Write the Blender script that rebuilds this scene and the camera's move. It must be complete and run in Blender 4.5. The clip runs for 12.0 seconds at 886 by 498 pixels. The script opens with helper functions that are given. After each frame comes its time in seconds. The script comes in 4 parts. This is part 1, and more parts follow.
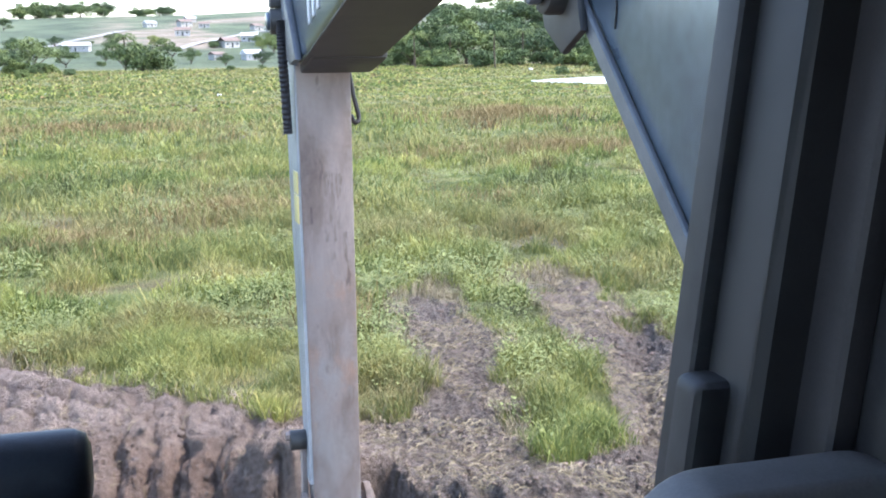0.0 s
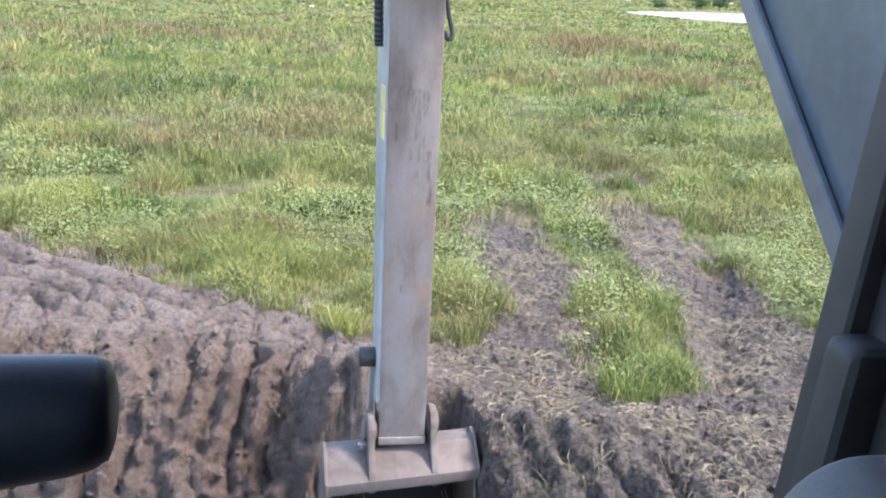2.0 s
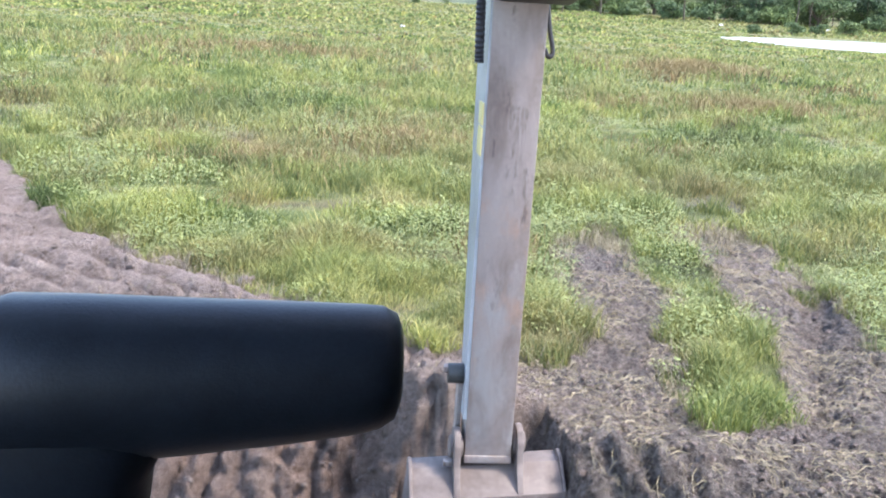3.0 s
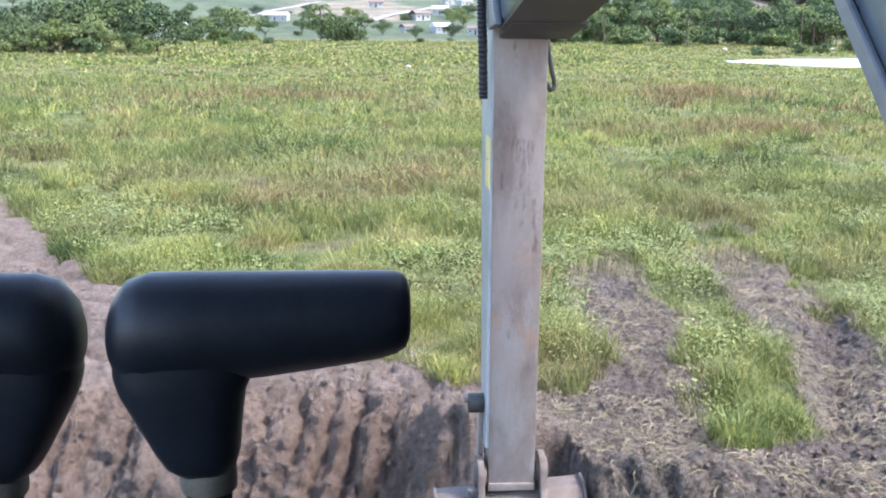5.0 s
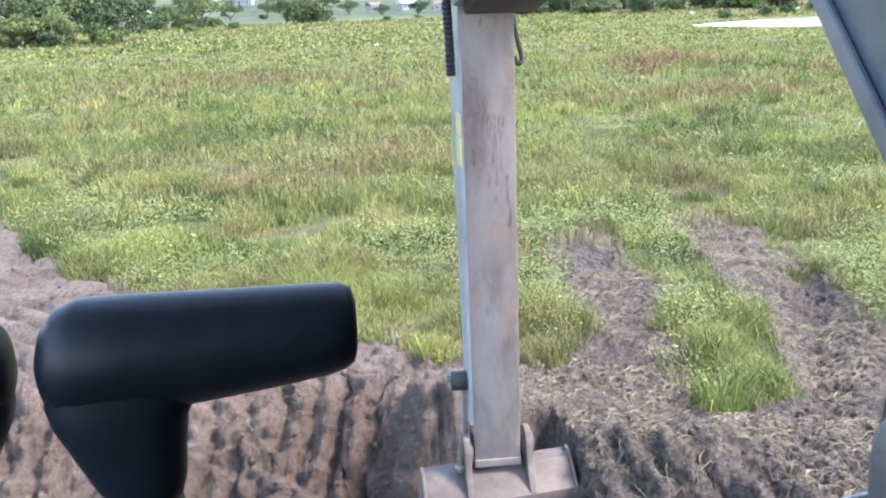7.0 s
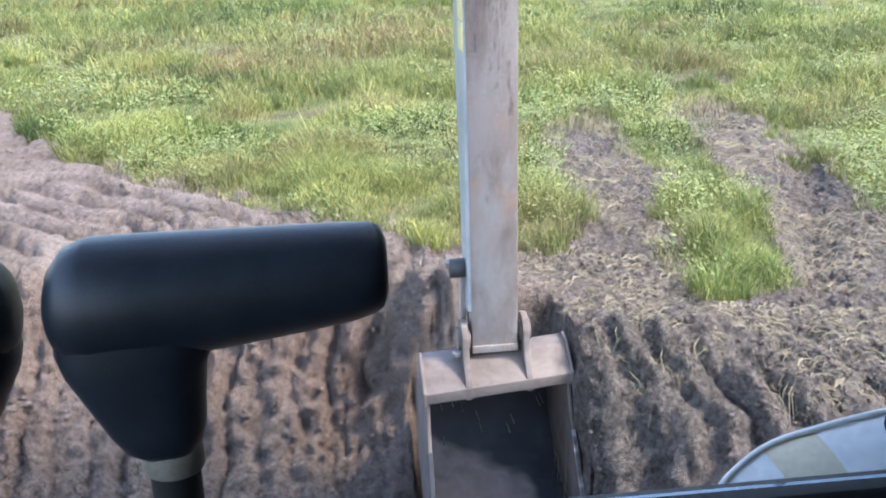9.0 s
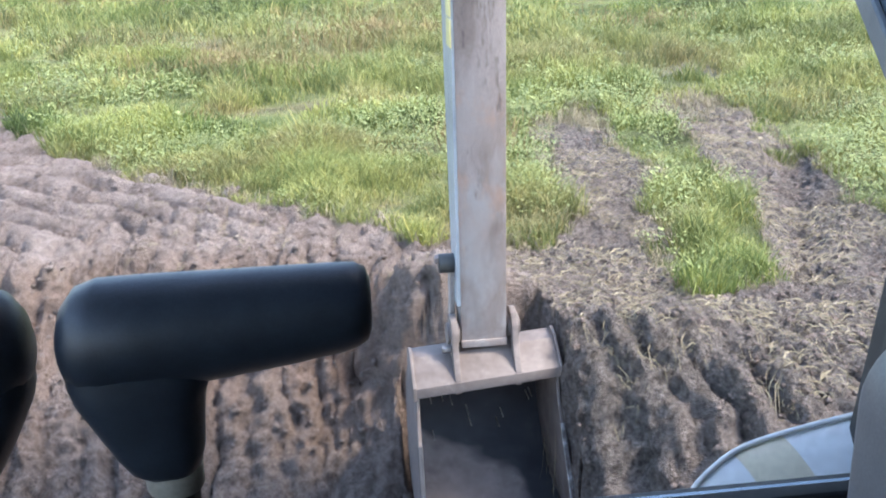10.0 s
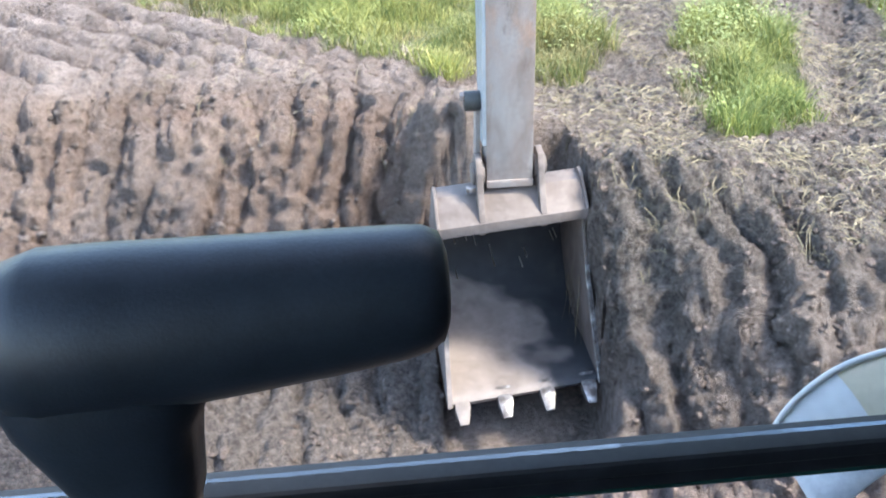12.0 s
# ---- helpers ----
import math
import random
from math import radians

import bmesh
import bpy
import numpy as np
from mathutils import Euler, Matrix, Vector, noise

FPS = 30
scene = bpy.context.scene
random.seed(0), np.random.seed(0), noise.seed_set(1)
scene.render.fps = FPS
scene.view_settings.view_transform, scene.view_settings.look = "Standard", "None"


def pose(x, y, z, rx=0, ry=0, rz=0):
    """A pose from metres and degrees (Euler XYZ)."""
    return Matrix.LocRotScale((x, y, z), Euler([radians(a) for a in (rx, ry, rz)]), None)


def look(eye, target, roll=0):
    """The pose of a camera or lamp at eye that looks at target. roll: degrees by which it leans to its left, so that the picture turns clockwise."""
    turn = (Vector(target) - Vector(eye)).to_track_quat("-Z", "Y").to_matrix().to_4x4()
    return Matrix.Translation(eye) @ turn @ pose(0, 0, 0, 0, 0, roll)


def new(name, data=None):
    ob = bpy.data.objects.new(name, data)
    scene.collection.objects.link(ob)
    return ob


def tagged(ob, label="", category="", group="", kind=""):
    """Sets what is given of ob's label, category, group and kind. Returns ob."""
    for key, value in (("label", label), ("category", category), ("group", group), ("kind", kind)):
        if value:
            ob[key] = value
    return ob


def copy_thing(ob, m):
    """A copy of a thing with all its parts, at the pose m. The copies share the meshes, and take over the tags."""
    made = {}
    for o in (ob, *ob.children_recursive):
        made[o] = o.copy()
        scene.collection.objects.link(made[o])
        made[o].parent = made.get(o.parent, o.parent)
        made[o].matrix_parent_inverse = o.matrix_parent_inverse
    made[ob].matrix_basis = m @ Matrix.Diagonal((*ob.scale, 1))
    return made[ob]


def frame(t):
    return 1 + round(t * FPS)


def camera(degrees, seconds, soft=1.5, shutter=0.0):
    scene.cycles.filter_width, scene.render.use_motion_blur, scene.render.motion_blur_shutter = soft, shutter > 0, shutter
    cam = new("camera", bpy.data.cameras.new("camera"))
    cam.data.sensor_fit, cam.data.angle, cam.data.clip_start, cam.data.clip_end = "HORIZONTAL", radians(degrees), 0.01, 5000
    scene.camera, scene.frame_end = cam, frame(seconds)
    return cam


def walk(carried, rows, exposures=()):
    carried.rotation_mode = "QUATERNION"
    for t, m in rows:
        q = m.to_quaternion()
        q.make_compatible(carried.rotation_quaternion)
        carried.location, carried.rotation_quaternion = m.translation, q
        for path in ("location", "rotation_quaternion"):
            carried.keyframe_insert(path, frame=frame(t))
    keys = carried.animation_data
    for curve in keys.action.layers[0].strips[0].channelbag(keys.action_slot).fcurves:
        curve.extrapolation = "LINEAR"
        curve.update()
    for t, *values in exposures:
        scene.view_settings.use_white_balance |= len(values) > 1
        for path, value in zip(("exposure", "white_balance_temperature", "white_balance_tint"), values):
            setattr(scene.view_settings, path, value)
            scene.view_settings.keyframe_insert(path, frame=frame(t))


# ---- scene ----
cam = camera(46.0, 12.0, soft=1.9)
walk(cam, [
    (0, pose(0.036, -0.006, 2.797, 79.63, 0.83, -14.93)),
    (0.5, pose(0.057, 0.004, 2.797, 81.03, 1.28, -13.62)),
    (1, pose(0.053, 0.004, 2.803, 80.43, 1.03, -12.39)),
    (1.5, pose(0.052, 0.061, 2.787, 78.35, 0.05, -10.90)),
    (2, pose(0.041, 0.120, 2.764, 75.48, -2.62, -9.85)),
    (2.5, pose(0.007, 0.128, 2.747, 75.00, -4.55, -7.70)),
    (3, pose(-0.022, 0.149, 2.734, 76.35, -3.41, -5.03)),
    (5, pose(-0.026, -0.001, 2.746, 78.36, -0.51, -4.82)),
    (5.5, pose(-0.019, -0.021, 2.747, 79.23, 0.23, -5.15)),
    (6, pose(-0.019, -0.005, 2.742, 78.68, 0.27, -5.98)),
    (6.5, pose(-0.013, 0.001, 2.746, 78.05, 1.30, -6.48)),
    (8.5, pose(-0.008, 0.099, 2.770, 72.12, 2.36, -6.76)),
    (9, pose(-0.021, 0.060, 2.766, 70.72, 1.50, -6.65)),
    (9.5, pose(-0.022, 0.015, 2.774, 70.59, 1.16, -7.06)),
    (10, pose(-0.019, 0.031, 2.796, 70.28, 1.49, -7.24)),
    (10.5, pose(-0.023, 0.108, 2.806, 67.85, 2.87, -7.85)),
    (11, pose(-0.023, 0.145, 2.801, 65.35, 2.06, -7.56)),
    (11.5, pose(-0.027, 0.176, 2.788, 63.20, 1.24, -7.11)),
    (12, pose(-0.026, 0.189, 2.777, 61.12, 1.36, -5.95)),
], exposures=[(0, 2.5, 6500, 17), (0.5, 2.15, 6550, 17), (1.5, 1.95, 6550, 17), (2, 2.5, 6550, 17), (2.5, 2.65, 6550, 17), (3, 2.65, 6550, 17), (5, 2.5, 6550, 17), (5.5, 2.3, 6550, 17), (6, 2.2, 6550, 17), (6.5, 2.5, 6550, 17), (8.5, 2.7, 6600, 14), (11, 2.85, 6550, 12), (12, 3.02, 6650, 9)])

# ---- light ----
world = bpy.data.worlds.new("sky")
scene.world = world
world.use_nodes = True
SUN_FROM = Vector((0.66, -0.14, 0.95)).normalized()
nt = world.node_tree
sky = nt.nodes.new("ShaderNodeTexSky")
sky.sky_type = "NISHITA"
sky.sun_disc = False
sky.sun_elevation = math.asin(SUN_FROM.z)
sky.sun_rotation = math.atan2(SUN_FROM.x, SUN_FROM.y)
sky.air_density = 1.0
sky.dust_density = 1.2
sky.ozone_density = 1.0
nt.nodes["Background"].inputs["Strength"].default_value = 0.15
nt.links.new(sky.outputs[0], nt.nodes["Background"].inputs["Color"])
sun = new("sun", bpy.data.lights.new("sun", "SUN"))
sun.data.energy = 1.3
sun.data.angle = radians(11)
sun.data.color = (1.0, 0.94, 0.86)
sun.matrix_world = look(SUN_FROM * 50, (0, 0, 0))


# ---- materials ----
def material(name, rough=0.7, metal=0.0):
    m = bpy.data.materials.new(name)
    m.use_nodes = True
    b = m.node_tree.nodes["Principled BSDF"]
    b.inputs["Roughness"].default_value = rough
    b.inputs["Metallic"].default_value = metal
    return m, m.node_tree, b


def ramp(t, fac, stops):
    r = t.nodes.new("ShaderNodeValToRGB")
    el = r.color_ramp.elements
    while len(el) < len(stops):
        el.new(0.5)
    for e, (p, c) in zip(el, stops):
        e.position, e.color = p, (*c, 1)
    t.links.new(fac, r.inputs[0])
    return r.outputs[0]


def noise_tex(t, scale, detail=4, rough=0.6, coords=None, stretch=None):
    n = t.nodes.new("ShaderNodeTexNoise")
    n.inputs["Scale"].default_value, n.inputs["Detail"].default_value = scale, detail
    n.inputs["Roughness"].default_value = rough
    if coords is not None:
        if stretch:
            mp = t.nodes.new("ShaderNodeMapping")
            mp.inputs["Scale"].default_value = stretch
            t.links.new(coords, mp.inputs[0])
            coords = mp.outputs[0]
        t.links.new(coords, n.inputs["Vector"])
    return n.outputs["Fac"]


def place(t, which="Object"):
    return t.nodes.new("ShaderNodeTexCoord").outputs[which]


def mix(t, fac, a, b, how="MIX"):
    n = t.nodes.new("ShaderNodeMix")
    n.data_type, n.blend_type = "RGBA", how
    for sock, v in ((n.inputs[0], fac), (n.inputs[6], a), (n.inputs[7], b)):
        if isinstance(v, (int, float)):
            sock.default_value = v
        elif isinstance(v, tuple):
            sock.default_value = (*v, 1)
        else:
            t.links.new(v, sock)
    return n.outputs[2]


def bump(t, b, h, strength=0.4, dist=0.01):
    n = t.nodes.new("ShaderNodeBump")
    n.inputs["Strength"].default_value, n.inputs["Distance"].default_value = strength, dist
    t.links.new(h, n.inputs["Height"])
    t.links.new(n.outputs[0], b.inputs["Normal"])


def simple(name, stops, rough=0.7, metal=0.0, scale=20.0, bump_size=0.0, stretch=None, fine=None):
    """Stained, grained paint or plastic: a ramp of colours over noise at two scales."""
    m, t, b = material(name, rough, metal)
    co = place(t)
    big = noise_tex(t, scale, 5, 0.65, co, stretch)
    col = ramp(t, big, stops)
    small = noise_tex(t, (fine or scale * 9), 3, 0.6, co)
    col = mix(t, 0.35, col, ramp(t, small, [(0.3, (0.45, 0.45, 0.45)), (0.7, (1.0, 1.0, 1.0))]), "MULTIPLY")
    t.links.new(col, b.inputs["Base Color"])
    if bump_size:
        bump(t, b, small, 0.5, bump_size)
    return m


def field_colour(t, co):
    """Grass colour over the field: green, yellow-green and dry russet patches."""
    a = noise_tex(t, 0.35, 5, 0.62, co, (0.55, 1.0, 1.0))
    c = ramp(t, a, [(0.36, (0.066, 0.086, 0.038)), (0.44, (0.135, 0.170, 0.060)), (0.51, (0.225, 0.240, 0.092)), (0.57, (0.235, 0.210, 0.112)), (0.64, (0.150, 0.098, 0.068))])
    c = mix(t, 0.85, c, ramp(t, noise_tex(t, 1.0, 3, 0.55, co, (0.7, 1.0, 1.0)), [(0.34, (0.38, 0.46, 0.40)), (0.48, (0.95, 1, 0.95)), (0.64, (1.42, 1.34, 1.2))]), "MULTIPLY")
    b = noise_tex(t, 0.085, 3, 0.5, co, (0.45, 1.0, 1.0))
    return mix(t, ramp(t, b, [(0.42, (0, 0, 0)), (0.62, (0.75, 0.75, 0.75))]), c, (0.205, 0.195, 0.098))


def make_ground():
    m, t, b = material("ground_soil_and_turf", 0.95)
    b.inputs["Specular IOR Level"].default_value = 0.15
    co = place(t)
    at = t.nodes.new("ShaderNodeAttribute")
    at.attribute_name = "cover"
    sep = t.nodes.new("ShaderNodeSeparateColor")
    t.links.new(at.outputs["Color"], sep.inputs[0])
    n1 = noise_tex(t, 1.6, 6, 0.65, co)
    n2 = noise_tex(t, 22.0, 6, 0.7, co)
    n3 = noise_tex(t, 75.0, 5, 0.7, co)
    soil = ramp(t, n1, [(0.3, (0.185, 0.142, 0.120)), (0.5, (0.275, 0.217, 0.187)), (0.7, (0.365, 0.295, 0.258))])
    red = ramp(t, n1, [(0.3, (0.170, 0.114, 0.090)), (0.6, (0.275, 0.196, 0.156)), (0.75, (0.35, 0.25, 0.186))])
    dark = ramp(t, n2, [(0.3, (0.085, 0.071, 0.063)), (0.52, (0.165, 0.140, 0.124)), (0.72, (0.25, 0.213, 0.190))])
    soil = mix(t, sep.outputs[2], soil, red)
    soil = mix(t, sep.outputs[1], soil, dark)
    soil = mix(t, 0.7, soil, ramp(t, n2, [(0.30, (0.48, 0.45, 0.44)), (0.48, (1.05, 1.05, 1.05)), (0.66, (1.35, 1.35, 1.35))]), "MULTIPLY")
    soil = mix(t, 0.4, soil, ramp(t, n3, [(0.34, (0.55, 0.53, 0.52)), (0.56, (1.2, 1.2, 1.2))]), "MULTIPLY")
    turf = field_colour(t, co)
    turf = mix(t, 0.5, turf, ramp(t, n2, [(0.3, (0.35, 0.35, 0.3)), (0.7, (1, 1, 1))]), "MULTIPLY")
    col = mix(t, sep.outputs[0], soil, turf)
    far = t.nodes.new("ShaderNodeAttribute")
    far.attribute_name = "far"
    sp = t.nodes.new("ShaderNodeSeparateColor")
    t.links.new(far.outputs["Color"], sp.inputs[0])
    h1 = noise_tex(t, 0.03, 6, 0.7, co)
    hill = ramp(t, h1, [(0.36, (0.055, 0.072, 0.050)), (0.5, (0.090, 0.115, 0.072)), (0.64, (0.130, 0.155, 0.095))])
    bare = ramp(t, noise_tex(t, 0.06, 6, 0.7, co), [(0.38, (0.115, 0.130, 0.080)), (0.50, (0.215, 0.180, 0.140)), (0.66, (0.30, 0.25, 0.20))])
    col = mix(t, sp.outputs[0], col, hill)
    col = mix(t, sp.outputs[1], col, bare)
    t.links.new(col, b.inputs["Base Color"])
    h = t.nodes.new("ShaderNodeMath")
    h.operation = "ADD"
    t.links.new(n2, h.inputs[0]), t.links.new(n3, h.inputs[1])
    bump(t, b, h.outputs[0], 1.0, 0.06)
    return m


def make_grass(name, tint=(1, 1, 1), dry=0.25):
    m, t, b = material(name, 0.6)
    b.inputs["Specular IOR Level"].default_value = 0.25
    col = field_colour(t, place(t))
    isl = t.nodes.new("ShaderNodeNewGeometry").outputs["Random Per Island"]
    col = mix(t, 1.0, col, ramp(t, isl, [(0.0, (0.6, 0.7, 0.55)), (0.5, (1.1, 1.15, 0.95)), (0.8, (1.55, 1.5, 1.15)), (1.0, (1.9, 1.65, 1.3))]), "MULTIPLY")
    col = mix(t, 1.0, col, tint, "MULTIPLY")
    t.links.new(col, b.inputs["Base Color"])
    tr = t.nodes.new("ShaderNodeBsdfTranslucent")
    t.links.new(col, tr.inputs[0])
    mx = t.nodes.new("ShaderNodeMixShader")
    mx.inputs[0].default_value = 0.35
    t.links.new(b.outputs[0], mx.inputs[1]), t.links.new(tr.outputs[0], mx.inputs[2])
    t.links.new(mx.outputs[0], t.nodes["Material Output"].inputs[0])
    return m


def leafy(name, lo, hi):
    m, t, b = material(name, 0.65)
    b.inputs["Specular IOR Level"].default_value = 0.2
    isl = t.nodes.new("ShaderNodeNewGeometry").outputs["Random Per Island"]
    ob = t.nodes.new("ShaderNodeObjectInfo").outputs["Random"]
    col = ramp(t, isl, [(0.0, lo), (1.0, hi)])
    col = mix(t, 1.0, col, ramp(t, ob, [(0.0, (0.75, 0.8, 0.8)), (0.5, (1, 1, 1)), (1.0, (1.3, 1.2, 0.9))]), "MULTIPLY")
    t.links.new(col, b.inputs["Base Color"])
    return m


def make_stick_steel():
    """Dust-brown paint worn to pale grey and rust in streaks, scored along its length."""
    m, t, b = material("dusty_brown_steel", 0.58)
    co = place(t)
    long = noise_tex(t, 3.2, 6, 0.68, co, (1.0, 1.0, 0.35))
    col = ramp(t, long, [(0.32, (0.165, 0.122, 0.102)), (0.44, (0.240, 0.186, 0.160)), (0.54, (0.295, 0.240, 0.214)), (0.66, (0.33, 0.275, 0.25))])
    worn = ramp(t, noise_tex(t, 1.5, 5, 0.7, co, (1.6, 1.0, 0.8)), [(0.53, (0, 0, 0)), (0.66, (0.6, 0.6, 0.6))])
    col = mix(t, worn, col, (0.335, 0.315, 0.300))
    rust = ramp(t, noise_tex(t, 2.4, 6, 0.72, co, (1.2, 1.0, 0.7)), [(0.58, (0, 0, 0)), (0.68, (0.6, 0.6, 0.6))])
    col = mix(t, rust, col, (0.36, 0.215, 0.145))
    score = ramp(t, noise_tex(t, 9.0, 4, 0.8, co, (1.0, 1.0, 0.25)), [(0.33, (0.45, 0.42, 0.40)), (0.40, (1, 1, 1))])
    col = mix(t, 0.7, col, score, "MULTIPLY")
    fine = noise_tex(t, 55.0, 4, 0.65, co)
    col = mix(t, 0.4, col, ramp(t, fine, [(0.3, (0.5, 0.5, 0.5)), (0.65, (1.05, 1.05, 1.05))]), "MULTIPLY")
    t.links.new(col, b.inputs["Base Color"])
    bump(t, b, fine, 0.4, 0.002)
    return m


def make_bucket_steel():
    """Dark rubbed steel with painted-in shade, caked with dry soil below an uneven line."""
    m, t, b = material("shade_and_soil_bucket_steel", 0.62, 0.0)
    co = place(t)
    n1, n2 = noise_tex(t, 5.0, 5, 0.65, co), noise_tex(t, 60.0, 4, 0.65, co)
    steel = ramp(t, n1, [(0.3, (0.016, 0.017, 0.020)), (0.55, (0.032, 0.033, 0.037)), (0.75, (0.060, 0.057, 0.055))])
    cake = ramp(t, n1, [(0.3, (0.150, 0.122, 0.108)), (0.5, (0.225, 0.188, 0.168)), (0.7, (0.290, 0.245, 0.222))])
    cake = mix(t, 0.5, cake, ramp(t, n2, [(0.3, (0.55, 0.53, 0.52)), (0.65, (1.05, 1.05, 1.05))]), "MULTIPLY")
    xyz = t.nodes.new("ShaderNodeSeparateXYZ")
    t.links.new(co, xyz.inputs[0])

    def sum_of(a, ka, bb, kb, c=0.0):
        p = t.nodes.new("ShaderNodeMath")
        p.operation = "MULTIPLY_ADD"
        t.links.new(a, p.inputs[0])
        p.inputs[1].default_value, p.inputs[2].default_value = ka, c
        q = t.nodes.new("ShaderNodeMath")
        q.operation = "MULTIPLY_ADD"
        t.links.new(bb, q.inputs[0])
        q.inputs[1].default_value = kb
        t.links.new(p.outputs[0], q.inputs[2])
        return q.outputs[0]

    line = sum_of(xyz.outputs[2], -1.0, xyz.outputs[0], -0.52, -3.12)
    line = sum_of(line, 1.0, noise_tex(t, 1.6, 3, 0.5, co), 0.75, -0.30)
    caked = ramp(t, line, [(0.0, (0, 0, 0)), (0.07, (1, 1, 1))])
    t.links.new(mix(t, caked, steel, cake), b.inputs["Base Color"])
    bump(t, b, n2, 0.6, 0.004)
    return m


GROUND = make_ground()
GRASS = make_grass("meadow_grass")
WEED = leafy("broad_weed_leaves", (0.105, 0.140, 0.042), (0.290, 0.310, 0.115))
RUSSET = leafy("russet_grass_blades", (0.120, 0.096, 0.050), (0.290, 0.225, 0.125))
STRAW = leafy("dry_straw", (0.200, 0.160, 0.100), (0.360, 0.300, 0.190))
STEEL_BROWN = make_stick_steel()
STEEL_GREY = simple("grey_blue_machine_paint", [(0.3, (0.100, 0.138, 0.175)), (0.55, (0.138, 0.182, 0.225)), (0.75, (0.178, 0.220, 0.260))], 0.22, 0.45, 3.0, 0.0, (1, 1, 1), 30.0)
STEEL_FLANGE = simple("worn_flange_paint", [(0.3, (0.090, 0.098, 0.104)), (0.55, (0.140, 0.150, 0.157)), (0.75, (0.20, 0.21, 0.21))], 0.45, 0.1, 6.0, 0.001, None, 50.0)
STICK_SIDE = simple("pale_grey_blue_paint", [(0.3, (0.25, 0.27, 0.29)), (0.55, (0.34, 0.37, 0.39)), (0.75, (0.42, 0.45, 0.47))], 0.4, 0.1, 3.0, 0.0, None, 30.0)
STEEL_DARK = simple("dark_machine_steel", [(0.3, (0.040, 0.042, 0.040)), (0.6, (0.075, 0.072, 0.066)), (0.8, (0.115, 0.105, 0.092))], 0.55, 0.1, 3.5, 0.0, None, 40.0)
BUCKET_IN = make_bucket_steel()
# stick's dusty brown, darkened to offset the strong light on the bucket's top
BAR = simple("darkened_dusty_steel", [(0.32, (0.105, 0.080, 0.069)), (0.5, (0.155, 0.122, 0.107)), (0.68, (0.205, 0.165, 0.146))], 0.75, 0.0, 5.0, 0.002, None, 60.0)
TOOTH = simple("polished_tooth_steel", [(0.38, (0.13, 0.11, 0.10)), (0.52, (0.24, 0.22, 0.21)), (0.68, (0.50, 0.49, 0.48))], 0.4, 0.6, 16.0, 0.0015)
RUBBER = simple("black_rubber", [(0.3, (0.012, 0.012, 0.013)), (0.7, (0.028, 0.028, 0.030))], 0.6, 0, 30.0)
GRIP = simple("black_grip_plastic", [(0.3, (0.017, 0.023, 0.032)), (0.7, (0.029, 0.038, 0.052))], 0.46, 0, 60.0, 0.0002, None, 900.0)
CAB = simple("charcoal_cab_trim", [(0.3, (0.014, 0.014, 0.015)), (0.7, (0.026, 0.026, 0.027))], 0.6, 0, 12.0, 0.0003, None, 400.0)
CAB_MAUVE = simple("worn_grey_trim", [(0.3, (0.030, 0.028, 0.029)), (0.7, (0.046, 0.042, 0.044))], 0.6, 0, 12.0, 0.0003, None, 300.0)
MONITOR_GREY = simple("grey_monitor_plastic", [(0.3, (0.105, 0.105, 0.110)), (0.7, (0.155, 0.153, 0.156))], 0.5, 0, 15.0, 0.0003, None, 400.0)
CREAM = simple("cream_collar", [(0.3, (0.22, 0.20, 0.16)), (0.7, (0.34, 0.31, 0.26))], 0.6, 0, 40.0)
YELLOW = simple("pale_yellow_decal", [(0.3, (0.55, 0.47, 0.18)), (0.7, (0.68, 0.60, 0.28))], 0.5, 0, 12.0)
WHITE = simple("white_paint", [(0.3, (0.62, 0.62, 0.60)), (0.7, (0.80, 0.80, 0.78))], 0.6, 0, 3.0)
LAMP_GREY = simple("pale_silver_lamp_shell", [(0.3, (0.78, 0.81, 0.83)), (0.7, (0.88, 0.90, 0.90))], 0.3, 0.0, 14.0)
AMBER = simple("pale_amber_lens", [(0.3, (0.74, 0.67, 0.50)), (0.7, (0.82, 0.75, 0.58))], 0.25, 0, 20.0)
BARK = simple("bark", [(0.3, (0.06, 0.045, 0.032)), (0.7, (0.15, 0.115, 0.085))], 0.9, 0, 3.0, 0.01)
LEAF_DARK = leafy("dark_tree_leaves", (0.030, 0.052, 0.026), (0.085, 0.125, 0.055))
LEAF_MID = leafy("green_tree_leaves", (0.055, 0.088, 0.036), (0.140, 0.185, 0.075))
LEAF_LIGHT = leafy("yellow_green_leaves", (0.085, 0.120, 0.042), (0.195, 0.235, 0.095))
PALM = leafy("palm_fronds", (0.055, 0.085, 0.035), (0.155, 0.200, 0.085))
ROOF_TILE = simple("brown_roof_sheet", [(0.3, (0.17, 0.125, 0.105)), (0.7, (0.27, 0.21, 0.18))], 0.8, 0, 1.0)
ROOF_PALE = simple("pale_roof_sheet", [(0.3, (0.42, 0.43, 0.44)), (0.7, (0.62, 0.63, 0.64))], 0.6, 0, 1.0)
PLASTER = simple("pale_plaster", [(0.3, (0.34, 0.33, 0.31)), (0.7, (0.52, 0.51, 0.49))], 0.85, 0, 0.8)
DARK_PANE = simple("dark_window_pane", [(0.3, (0.03, 0.035, 0.04)), (0.7, (0.06, 0.065, 0.07))], 0.15, 0, 1.0)
ROAD = simple("pale_concrete_road", [(0.3, (0.27, 0.26, 0.24)), (0.7, (0.38, 0.37, 0.34))], 0.9, 0, 0.2)


